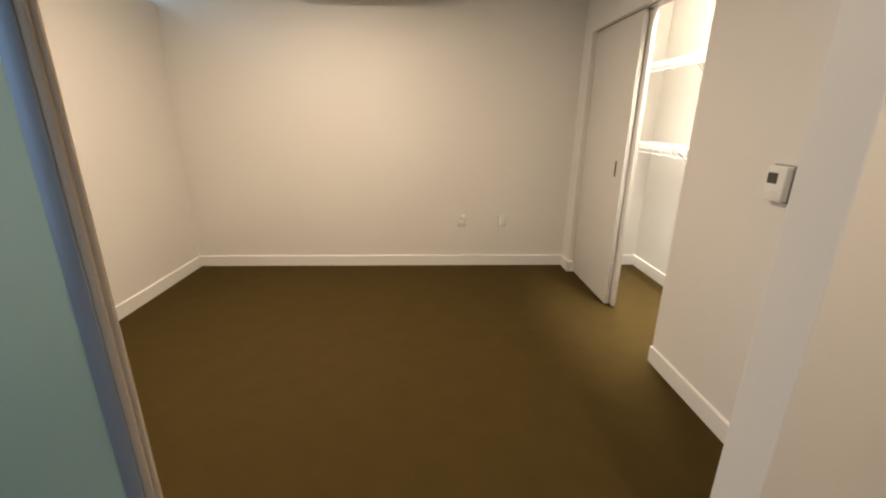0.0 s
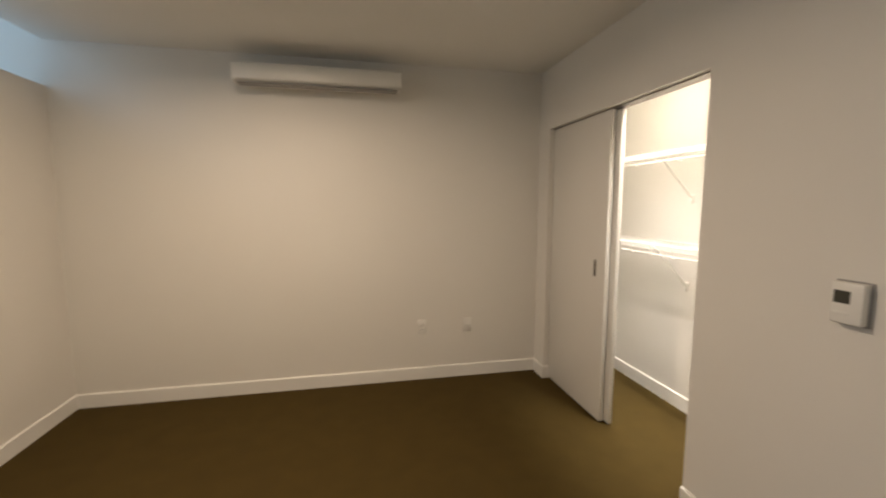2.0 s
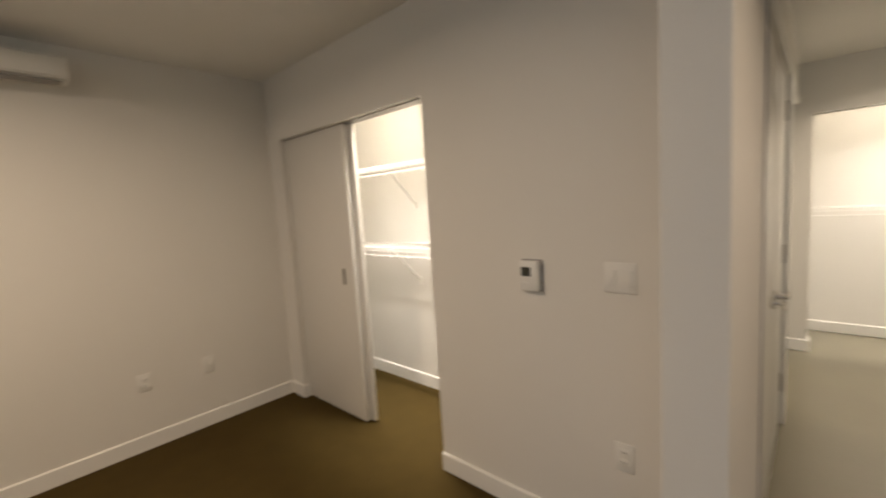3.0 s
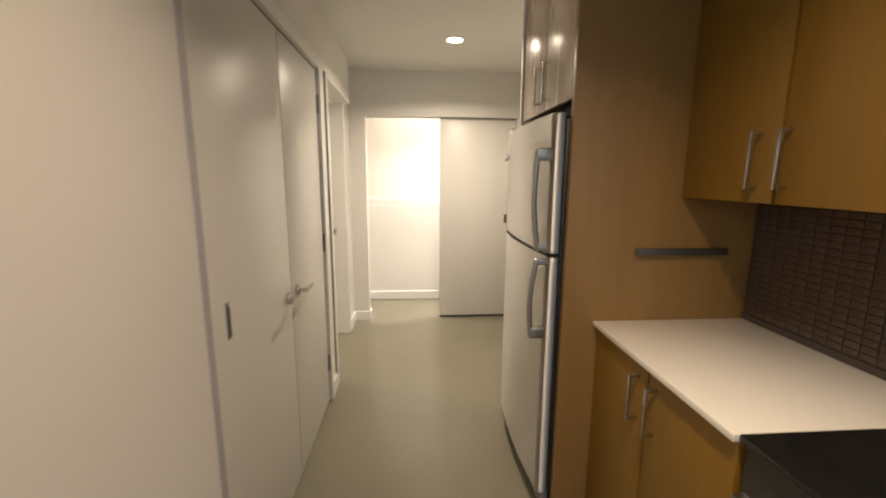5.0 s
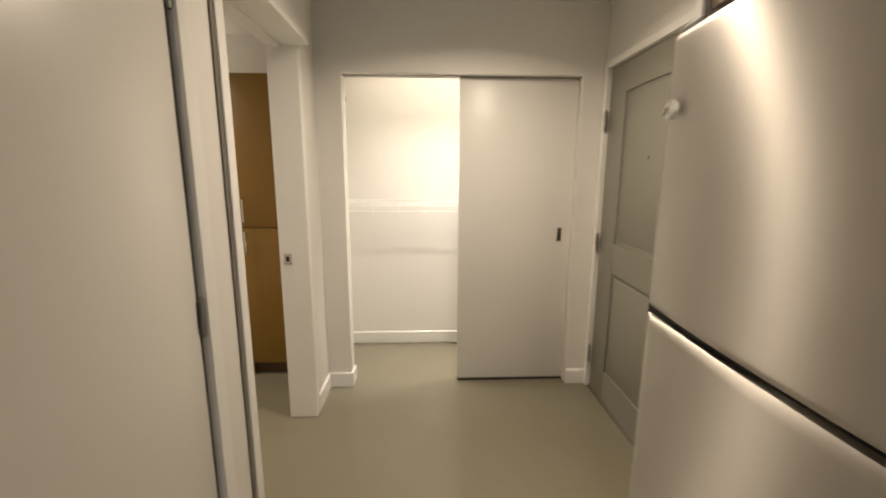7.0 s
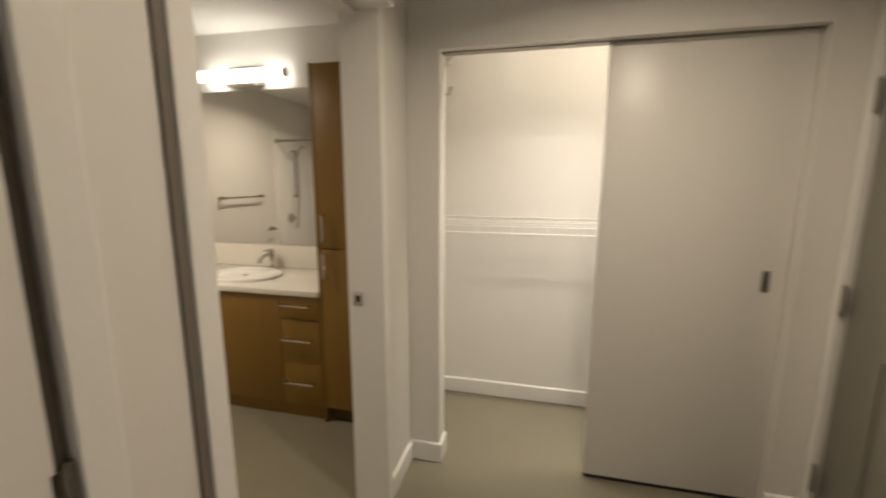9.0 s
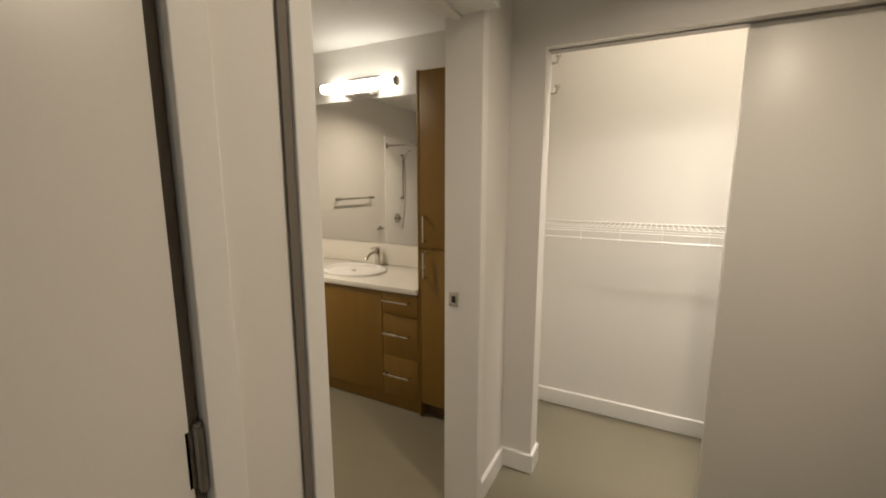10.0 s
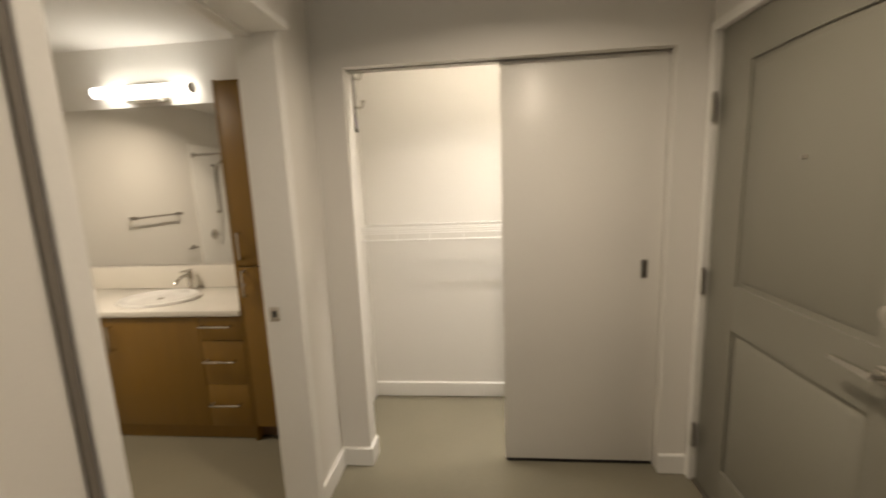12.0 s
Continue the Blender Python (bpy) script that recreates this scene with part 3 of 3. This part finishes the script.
for hz in (2.17, 2.00):
    part("hook", tube(bmesh.new(), [(5.515, -0.006, hz), (5.520, -0.030, hz - 0.014), (5.522, -0.050, hz - 0.010), (5.522, -0.058, hz + 0.02)], 0.008, 10), CHROME, hk)
    part("knob", disc(bmesh.new(), (5.522, -0.058, hz + 0.026), (0, 0, 1), 0.014, 0.014, 16, 0.003), CHROME, hk)

# ---------------------------------------------------------------- entry door
ed = tagged(new("door_entry"), "grey-painted panelled entry door, closed", "door", "", "structure")
ed.location = (4.33, ENTY, 0)
EX0, EX1 = 3.875, 4.787


EF = ENTY - 0.012     # face of the stiles and rails
part("slab", boxes((EX0, EX1, EF - 0.045, EF - 0.010, 0.012, 2.08), bevel=0.002), ENTRY, ed)
PX0, PX1 = 3.985, 4.575
for x0, x1 in ((EX0, PX0 - 0.014), (PX1 + 0.014, EX1)):
    part("stile", boxes((x0, x1, EF - 0.0105, EF, 0.012, 2.08), bevel=0.003), ENTRY, ed)


def arched(bm, x0, x1, z0, z1, rise_low, rise_high, y0, y1):
    """A board across the door whose lower and upper edges may rise in a shallow arch."""
    n = 14
    low = [(x0 + (x1 - x0) * i / n, z0 + rise_low * math.sin(math.pi * i / n)) for i in range(n + 1)]
    high = [(x0 + (x1 - x0) * i / n, z1 + rise_high * math.sin(math.pi * i / n)) for i in range(n, -1, -1)]
    return extrude_profile(bm, low + high, "y", y0, y1)


for z0, z1, rise in ((0.012, 0.206, 0.0), (0.854, 1.041, 0.0), (1.914, 2.08, 0.008)):
    part("rail", arched(bmesh.new(), PX0 - 0.014, PX1 + 0.014, z0, z1, rise, 0.0, EF - 0.0105, EF - 0.0004), ENTRY, ed)


def raised_panel(z0, z1, rise):
    """A fielded panel: its edge slopes down into the groove around it."""
    bm = arched(bmesh.new(), PX0 + 0.006, PX1 - 0.006, z0 + 0.006, z1 - 0.006, 0.0, rise, EF - 0.0105, EF - 0.001)
    front = max(bm.faces, key=lambda f: f.calc_center_median().y)
    mid = front.calc_center_median()
    for v in front.verts:
        v.co.x += 0.022 if v.co.x < mid.x - 0.26 else (-0.022 if v.co.x > mid.x + 0.26 else 0.0)
        v.co.z += 0.022 if v.co.z < mid.z else -0.022
    return bm


part("panel", raised_panel(0.22, 0.84, 0.0), ENTRY, ed)
part("panel", raised_panel(1.055, 1.90, 0.008), ENTRY, ed)
part("peephole", disc(bmesh.new(), (4.285, ENTY - 0.010, 1.541), (0, 1, 0), 0.008, 0.008, 18, 0.002), HINGEM, ed)
for hz in (0.248, 1.015, 1.777):
    hinge(ed, 4.794, ENTY + 0.004, hz, HINGEM, 0.115)
lever(ed, 3.925, ENTY - 0.012, 0.985, 1, out=1)
part("deadbolt", disc(bmesh.new(), (3.925, ENTY, 1.14), (0, 1, 0), 0.03, 0.026, 28, 0.004), CHROME, ed)
structure("trim_entry", boxes((4.80, 4.838, ENTY, ENTY + 0.014, 0, 2.125), (3.82, 3.86, ENTY, ENTY + 0.014, 0, 2.125), (3.86, 4.80, ENTY, ENTY + 0.014, 2.085, 2.125), bevel=0.002),
          TRIM, "white entry door casing", "trim")
structure("wall_entry_blackout", boxes((3.80, 4.9, ENTY - 0.16, ENTY - 0.142, 0, 2.2)), BLACK, "unseen black sheet added behind the entry door", "wall")
structure("trim_threshold", boxes((3.86, 4.80, ENTY - 0.06, ENTY - 0.004, -0.004, 0.012), bevel=0.002), HINGEM, "metal threshold strip", "trim")

# ---------------------------------------------------------------- kitchen: fridge
fr = thing("refrigerator", (2.665, -1.55, 0.0), "stainless steel top-freezer refrigerator with curved handles", "refrigerator")
FX0, FX1, FY = 2.285, 3.045, -1.205
part("cabinet", boxes((FX0 + 0.004, FX1 - 0.004, -1.93, FY - 0.006, 0.03, 1.705), bevel=0.004), STEELD, fr, "dark grey steel cabinet sides")


def bowed_door(z0, z1):
    """A door whose front bulges gently both ways and rolls back at its edges."""
    bm = bmesh.new()
    nu, nv = 36, 22
    grid = []
    for k in range(nv + 1):
        v = k / nv
        v = v * v * (3 - 2 * v)
        row = []
        for i in range(nu + 1):
            u = i / nu
            u = u * u * (3 - 2 * u)
            eu, ev = min(u, 1 - u), min(v, 1 - v)
            drop = 0.012 * max(0.0, 1 - eu / 0.025) ** 2 + 0.003 * max(0.0, 1 - ev * (z1 - z0) / 0.006) ** 2
            y = FY + 0.046 + 0.020 * (1 - (2 * u - 1) ** 2) + 0.0015 * (1 - (2 * v - 1) ** 2) - drop
            row.append(bm.verts.new((FX0 + (FX1 - FX0) * u, y, z0 + (z1 - z0) * v)))
        grid.append(row)
    for a, b in zip(grid, grid[1:]):
        for i in range(nu):
            bm.faces.new((a[i], a[i + 1], b[i + 1], b[i]))
    rim = grid[0] + [r[-1] for r in grid[1:-1]] + grid[-1][::-1] + [r[0] for r in grid[-2:0:-1]]
    back = [bm.verts.new((p.co.x, FY, p.co.z)) for p in rim]
    for i in range(len(rim)):
        bm.faces.new((rim[i], rim[(i + 1) % len(rim)], back[(i + 1) % len(rim)], back[i]))
    bm.faces.new(back)
    return bm


part("freezer_door", bowed_door(1.178, 1.725), STEEL, fr, "brushed stainless freezer door", smooth=40)
part("fridge_door", bowed_door(0.085, 1.163), STEEL, fr, "brushed stainless refrigerator door", smooth=40)
part("gap_block", boxes((FX0 + 0.01, FX1 - 0.01, FY - 0.005, FY + 0.045, 1.160, 1.180)), BLACK, fr, "black block standing in for the shaded gap between the doors")
part("kick_grille", boxes((FX0 + 0.01, FX1 - 0.01, FY - 0.02, FY + 0.02, 0.0, 0.08), bevel=0.004), GREYP, fr)


def fridge_handle(z_far, z_near):
    """Bowed oval bar on a deep block at its far end and a low foot beside the gap between the doors."""
    bm = bmesh.new()
    hx, base = FX0 + 0.021, FY + 0.044
    n, sides, rings = 20, 14, []
    for i in range(n + 1):
        u = i / n
        z = z_far + (z_near - z_far) * u
        out = 0.054 + 0.010 * math.sin(math.pi * u) - 0.014 * u ** 3
        rings.append([bm.verts.new((hx + 0.016 * math.cos(k * math.tau / sides), base + out + 0.012 * math.sin(k * math.tau / sides), z)) for k in range(sides)])
    for a, b in zip(rings, rings[1:]):
        for k in range(sides):
            bm.faces.new((a[k], a[(k + 1) % sides], b[(k + 1) % sides], b[k]))
    bm.faces.new(rings[0][::-1])
    bm.faces.new(rings[-1])
    s = 1 if z_near > z_far else -1
    box(bm, hx - 0.017, hx + 0.017, base - 0.012, base + 0.064, z_far - s * 0.010, z_far + s * 0.040, 0.010, 3)
    box(bm, hx - 0.015, hx + 0.015, base - 0.012, base + 0.050, z_near - s * 0.022, z_near + s * 0.004, 0.005)
    return bm


part("handle", fridge_handle(1.585, 1.192), HANDLE, fr, "curved stainless handle")
part("handle", fridge_handle(0.825, 1.150), HANDLE, fr, "curved stainless handle")
part("hinge_cap", boxes((FX1 - 0.08, FX1 - 0.01, FY - 0.06, FY + 0.04, 1.7255, 1.742), bevel=0.004), GREYP, fr)
sh = thing("suction_hook", (3.0, FY + 0.053, 1.585), "clear round suction hook stuck on the fridge door", "hook")
part("cup", disc(bmesh.new(), (3.0, FY + 0.060, 1.585), (0, 1, 0), 0.020, 0.012, 24, 0.005), ACRYL, sh)
hb = tube(bmesh.new(), [(3.0, FY + 0.062, 1.588), (3.0, FY + 0.069, 1.584), (3.0, FY + 0.072, 1.574), (3.0, FY + 0.078, 1.572)], 0.003, 8)
part("hook", hb, CHROME, sh)

# tall panels and the cupboard over the fridge
solo("fridge_side_panel", boxes((2.232, 2.262, KB, -1.215, 0.0, CH - 0.002), bevel=0.0015), WOODP, "tall wood-laminate panel beside the fridge", "panel")
solo("fridge_side_panel", boxes((3.058, 3.083, KB, -1.225, 0.0, CH - 0.002), bevel=0.0015), PAINT, "tall white panel at the far side of the fridge", "panel")
oc = thing("over_fridge_cabinet", (2.66, -1.6, 1.79), "glossy two-door cupboard above the fridge, reflected light put into its cream", "cabinet")
part("body", boxes((2.264, 3.056, KB, -1.258, 1.79, CH - 0.004)), WOODK, oc)
for x0, x1, hx in ((2.266, 2.655, 2.60), (2.661, 3.054, 2.72)):
    d = part("door", boxes((x0, x1, -1.256, -1.236, 1.785, CH - 0.02), bevel=0.0015), CREAM, oc, "glossy laminate door, reflected light put into its cream colour")
    bar_handle(d, hx, -1.236, 1.905, (0, 1), 0.17, "z")
part("shadow_filler", boxes((2.264, 3.056, -1.40, -1.30, 1.745, 1.788)), BLACK, oc)

# counter run
base_units = [(1.485, 1.848), (1.854, 2.230)]
for i, (x0, x1) in enumerate(base_units):
    c = thing("base_cabinet", ((x0 + x1) / 2, -1.65, 0.0), "wood-laminate base cabinet under the white counter", "cabinet", "base cabinets")
    part("body", boxes((x0, x1, KB, -1.382, 0.10, 0.888)), WOODK, c)
    part("toe_kick", boxes((x0, x1, -1.46, -1.44, 0.0, 0.10)), WOODK, c)
    d = part("door", boxes((x0 + 0.002, x1 - 0.002, -1.380, -1.361, 0.105, 0.882), bevel=0.0015), WOOD, c)
    bar_handle(d, x1 - 0.33 if i else x1 - 0.045, -1.361, 0.765, (0, 1), 0.16, "z")
ct = solo("countertop", boxes((1.482, 2.231, KB, -1.342, 0.890, 0.910), bevel=0.003), QUARTZ, "white quartz kitchen countertop with a thin edge", "countertop")
solo("counter_upstand", boxes((1.482, 2.231, KB + 0.002, KB + 0.014, 0.911, 0.935)), GROUT, "dark strip behind the countertop", "upstand")

ov = thing("range_cooker", (1.10, -1.66, 0.0), "black glass-topped range beside the counter", "stove")
part("body", boxes((0.725, 1.476, KB, -1.37, 0.03, 0.895), bevel=0.004), STEELD, ov)
part("cooktop", boxes((0.722, 1.479, KB, -1.352, 0.896, 0.915), bevel=0.004), BLACKG, ov, "black glass cooktop")
part("oven_door", boxes((0.74, 1.462, -1.369, -1.335, 0.18, 0.78), bevel=0.006), STEEL, ov)
bar_handle(ov, 1.10, -1.335, 0.74, (0, 1), 0.6, "x", 0.045, 0.016, STEEL)

for x0, x1, hx in ((1.46, 1.814, 1.785), (1.818, 2.230, 1.885)):
    c = thing("wall_cabinet", ((x0 + x1) / 2, -1.82, 1.41), "wood-laminate wall cabinet with a bar handle", "cabinet", "wall cabinets")
    part("body", boxes((x0, x1, KB + 0.001, -1.682, 1.412, CH - 0.006)), WOOD, c)
    d = part("door", boxes((x0 + 0.002, x1 - 0.002, -1.680, -1.661, 1.408, CH - 0.02), bevel=0.0015), WOOD, c)
    bar_handle(d, hx, -1.661, 1.535, (0, 1), 0.17, "z")

rl = thing("utensil_rail", (2.231, -1.68, 1.195), "flat dark metal rail on the wood panel", "rail")
part("bar", boxes((2.212, 2.220, -1.866, -1.489, 1.180, 1.208), bevel=0.001), DARKMETAL, rl)
for yy in (-1.53, -1.82):
    part("standoff", disc(bmesh.new(), (2.226, yy, 1.194), (1, 0, 0), 0.008, 0.012, 14), DARKMETAL, rl)

# ---------------------------------------------------------------- bathroom
VF, VB = 5.03, 5.58
tc = thing("tall_cabinet", (5.30, 0.39, 0.0), "tall narrow wood-laminate bathroom cabinet with two doors", "cabinet")
part("body", boxes((VF + 0.02, VB, 0.155, 0.598, 0.09, 2.075)), WOOD, tc)
part("side_panel", boxes((VF, VB, 0.598, 0.612, 0.0, 2.085), bevel=0.001), WOOD, tc)
part("toe_kick", boxes((VF + 0.06, VF + 0.08, 0.155, 0.598, 0.0, 0.09)), WOODK, tc)
for z0, z1, hz in ((0.095, 1.078, 0.985), (1.086, 2.08, 1.20)):
    d = part("door", boxes((VF, VF + 0.019, 0.158, 0.594, z0, z1), bevel=0.0015), WOOD, tc)
    bar_handle(d, VF, 0.556, hz, (-1, 0), 0.155, "z")

va = thing("vanity_cabinet", (5.30, 1.4, 0.0), "wood-laminate vanity cabinet with a door and drawers", "cabinet")
part("body", boxes((VF + 0.02, VB, 0.614, 2.20, 0.09, 0.790)), WOODK, va)
part("toe_kick", boxes((VF + 0.03, VF + 0.045, 0.614, 2.20, 0.0, 0.09)), WOOD, va)
for z0, z1, hz in ((0.095, 0.365, 0.245), (0.369, 0.640, 0.520), (0.644, 0.785, 0.735)):
    d = part("drawer_front", boxes((VF, VF + 0.019, 0.618, 0.879, z0, z1), bevel=0.0015), WOOD, va)
    bar_handle(d, VF, 0.765, hz, (-1, 0), 0.19, "y")
for y0, y1, hy in ((0.884, 1.49, 1.44), (1.494, 2.198, 1.54)):
    d = part("door", boxes((VF, VF + 0.019, y0, y1, 0.095, 0.785), bevel=0.0015), WOOD, va)
    bar_handle(d, VF, hy, 0.66, (-1, 0), 0.155, "z")
solo("countertop", boxes((VF - 0.018, VB - 0.001, 0.614, 2.22, 0.792, 0.828), bevel=0.006), QUARTZ, "white vanity top around the oval washbasin", "countertop")
solo("backsplash", boxes((VB - 0.02, VB - 0.001, 0.614, 2.22, 0.829, 0.992), bevel=0.003), QUARTZ, "white backsplash above the vanity", "backsplash")


def oval_sink(cx, cy, z, a, b):
    bm = bmesh.new()
    k = 48
    rings = []
    for s, dz in ((1.0, 0.0), (1.0, 0.012), (0.97, 0.020), (0.90, 0.020), (0.85, 0.010), (0.75, -0.004), (0.45, -0.0075), (0.1, -0.009)):
        rings.append([bm.verts.new((cx + a * s * math.cos(i * math.tau / k), cy + b * s * math.sin(i * math.tau / k), z + max(dz, 0.002) if s < 0.8 else z + dz)) for i in range(k)])
    for p, q in zip(rings, rings[1:]):
        for i in range(k):
            bm.faces.new((p[i], p[(i + 1) % k], q[(i + 1) % k], q[i]))
    bm.faces.new(rings[-1])
    return bm


sk = thing("washbasin", (5.27, 1.30, 0.828), "white oval drop-in washbasin", "sink")
part("bowl", oval_sink(5.27, 1.30, 0.8285, 0.20, 0.255), CERAMIC, sk, smooth=60)
part("drain", disc(bmesh.new(), (5.27, 1.30, 0.8325), (0, 0, 1), 0.02, 0.003, 20), CHROME, sk)
fa = thing("faucet", (5.505, 1.26, 0.829), "satin nickel single-lever basin faucet", "faucet")
part("body", disc(bmesh.new(), (5.505, 1.26, 0.895), (0, 0, 1), 0.021, 0.13, 24, 0.003), CHROME, fa)
part("base_ring", disc(bmesh.new(), (5.505, 1.26, 0.834), (0, 0, 1), 0.027, 0.009, 24, 0.002), CHROME, fa)
part("spout", tube(bmesh.new(), [(5.50, 1.26, 0.935), (5.45, 1.26, 0.940), (5.40, 1.26, 0.930), (5.37, 1.26, 0.910), (5.362, 1.26, 0.895)], 0.012, 12), CHROME, fa)
part("lever", boxes((5.43, 5.525, 1.247, 1.273, 0.964, 0.976), bevel=0.003), CHROME, fa)

mi = thing("wall_mirror", (5.57, 1.4, 1.5), "large frameless mirror above the vanity", "mirror")
part("silvered_face", boxes((5.572, 5.5785, 0.614, 2.20, 1.0, 2.085)), MIRROR, mi)

vl = thing("vanity_light", (5.50, 1.40, 2.17), "white tube vanity light above the mirror, switched on", "wall lamp")
part("back_plate", boxes((5.55, 5.579, 1.26, 1.56, 2.11, 2.23), bevel=0.004), CHROME, vl)
part("bracket", boxes((5.50, 5.552, 1.29, 1.53, 2.10, 2.118), bevel=0.003), CHROME, vl)
shade = bmesh.new()
tube(shade, [(5.495, 1.07, 2.17), (5.495, 1.73, 2.17)], 0.035, 28)
part("diffuser", shade, TUBE, vl, "glowing white tube diffuser")
for yy in (1.056, 1.744):
    part("end_cap", disc(bmesh.new(), (5.495, yy, 2.17), (0, 1, 0), 0.032, 0.026, 24, 0.004), CHROME, vl)

# tub and shower, seen in the mirror
tb = thing("bathtub", (3.2, 1.83, 0.0), "white alcove bathtub below the shower", "bathtub")
bm = boxes((3.53, 3.60, 1.04, 2.62, 0, 0.48), (2.80, 2.86, 1.04, 2.62, 0, 0.48), (2.86, 3.53, 1.04, 1.12, 0, 0.48), (2.86, 3.53, 2.54, 2.62, 0, 0.48), (2.86, 3.53, 1.12, 2.54, 0, 0.10), bevel=0.012)
part("shell", bm, CERAMIC, tb)
su = thing("shower_surround", (3.2, 2.6, 0.49), "white moulded shower surround", "shower")
part("back_panel", boxes((2.802, 3.60, 2.60, 2.619, 0.481, 2.05), bevel=0.006), CERAMIC, su)
part("side_panel", boxes((2.801, 2.818, 1.06, 2.60, 0.481, 2.05), bevel=0.006), CERAMIC, su)
part("edge_trim", boxes((3.60, 3.625, 2.592, 2.619, 0.0, 2.06), bevel=0.006), CERAMIC, su)
rod = thing("shower_rod", (3.58, 1.8, 1.93), "straight chrome shower curtain rod", "curtain rod")
part("bar", tube(bmesh.new(), [(3.58, 1.05, 1.93), (3.58, 2.612, 1.93)], 0.013, 14), HINGEM, rod)
part("flange", disc(bmesh.new(), (3.58, 2.598, 1.93), (0, 1, 0), 0.034, 0.014, 24, 0.003), HINGEM, rod)
ss = thing("shower_set", (3.2, 2.6, 1.3), "chrome hand shower on a slide bar with a valve", "shower")
part("slide_bar", tube(bmesh.new(), [(3.25, 2.56, 1.22), (3.25, 2.56, 1.84)], 0.011, 12), HINGEM, ss)
for z in (1.24, 1.82):
    part("bracket", tube(bmesh.new(), [(3.25, 2.60, z), (3.25, 2.555, z)], 0.014, 12), HINGEM, ss)
part("hand_shower", tube(bmesh.new(), [(3.25, 2.54, 1.76), (3.25, 2.50, 1.84), (3.25, 2.45, 1.88), (3.25, 2.41, 1.87)], 0.016, 12), CHROME, ss)
hose = [(3.25 - 0.05 * math.sin(math.pi * i / 14), 2.54 + 0.04 * i / 14, 1.76 - 0.95 * i / 14) for i in range(15)]
part("hose", tube(bmesh.new(), hose, 0.007, 8), HINGEM, ss)
part("valve_plate", disc(bmesh.new(), (3.36, 2.595, 0.96), (0, 1, 0), 0.065, 0.012, 32, 0.003), CHROME, ss)
part("valve_lever", tube(bmesh.new(), [(3.36, 2.59, 0.96), (3.36, 2.54, 0.96), (3.41, 2.535, 0.965)], 0.014, 12), HINGEM, ss)
tw = thing("towel_bar", (4.2, 2.62, 1.27), "satin nickel towel bar on the wall", "towel bar")
part("bar", tube(bmesh.new(), [(3.95, 2.555, 1.27), (4.56, 2.555, 1.27)], 0.009, 12), HINGEM, tw)
for xx in (3.95, 4.56):
    part("post", tube(bmesh.new(), [(xx, 2.62, 1.27), (xx, 2.548, 1.27)], 0.016, 16), HINGEM, tw)
tp = thing("paper_holder", (3.75, 2.62, 0.80), "satin nickel toilet paper holder on the wall", "paper holder")
part("rose", disc(bmesh.new(), (3.75, 2.613, 0.86), (0, 1, 0), 0.028, 0.012, 20, 0.002), HINGEM, tp)
part("arm", tube(bmesh.new(), [(3.75, 2.61, 0.86), (3.75, 2.55, 0.86), (3.90, 2.55, 0.86)], 0.009, 10), HINGEM, tp)

# ---------------------------------------------------------------- outside
structure("ground", boxes((-400, WIN - 0.2, -400, 400, -6.2, -6.0)), GROUND, "distant ground below the windows", "ground")


def tree(x, y, h, seed):
    rnd = random.Random(seed)
    t = thing("tree", (x, y, -6.0), "leafy green tree outside the window", "tree")
    tr = bmesh.new()
    tube(tr, [(x, y, -6.0), (x + 0.1, y, -3.0), (x, y + 0.1, h - 1.6)], 0.16, 10)
    for i in range(7):
        a = i * 0.9
        tube(tr, [(x, y + 0.05, h - 4 + i * 0.35), (x + 0.9 * math.cos(a), y + 0.9 * math.sin(a), h - 2.6 + i * 0.3)], 0.05, 7)
    part("trunk", tr, BARK, t)
    verts, faces = [], []
    for i in range(2600):
        v = Vector((rnd.gauss(0, 1), rnd.gauss(0, 1), rnd.gauss(0, 1))).normalized() * (rnd.random() ** 0.4)
        clump = 0.75 + 0.25 * noise.noise(v * 2.3)
        c = Vector((x, y, h - 2.0)) + Vector((v.x * 1.7, v.y * 1.7, v.z * 1.9)) * clump
        a = Vector((rnd.gauss(0, 1), rnd.gauss(0, 1), rnd.gauss(0, 1))).normalized() * 0.10
        b = a.orthogonal().normalized() * 0.05
        k = len(verts)
        verts += [c - a, c + b, c + a, c - b]
        faces.append((k, k + 1, k + 2, k + 3))
    me = bpy.data.meshes.new("crown")
    me.from_pydata([v - Vector((x, y, -6.0)) for v in verts], [], faces)
    me.materials.append(LEAF)
    cr = new("crown", me)
    cr.parent = t
    tagged(cr, kind="stuff")


tree(-9.0, 7.2, 5.0, 3)

# ---------------------------------------------------------------- backsplash tiles (many small pieces, last)
bs = thing("tile_backsplash", (1.85, KB, 0.94), "dark brown glossy mosaic tile backsplash", "backsplash")
part("grout", boxes((1.0, 2.231, KB, KB + 0.004, 0.936, 1.411)), GROUT, bs)
tile = boxes((-0.0235, 0.0235, 0.0, 0.006, -0.011, 0.011), bevel=0.0015)
tile_me = bpy.data.meshes.new("tile")
tile.to_mesh(tile_me)
tile.free()
tile_me.materials.append(MOSAIC)
base = Vector(bs.location)
for r in range(19):
    for c in range(15):
        ob = new("tile", tile_me)
        ob.parent = bs
        ob.location = Vector((2.203 - c * 0.050 - (0.0 if r % 2 else 0.0), KB + 0.003, 0.951 + r * 0.0247)) - base
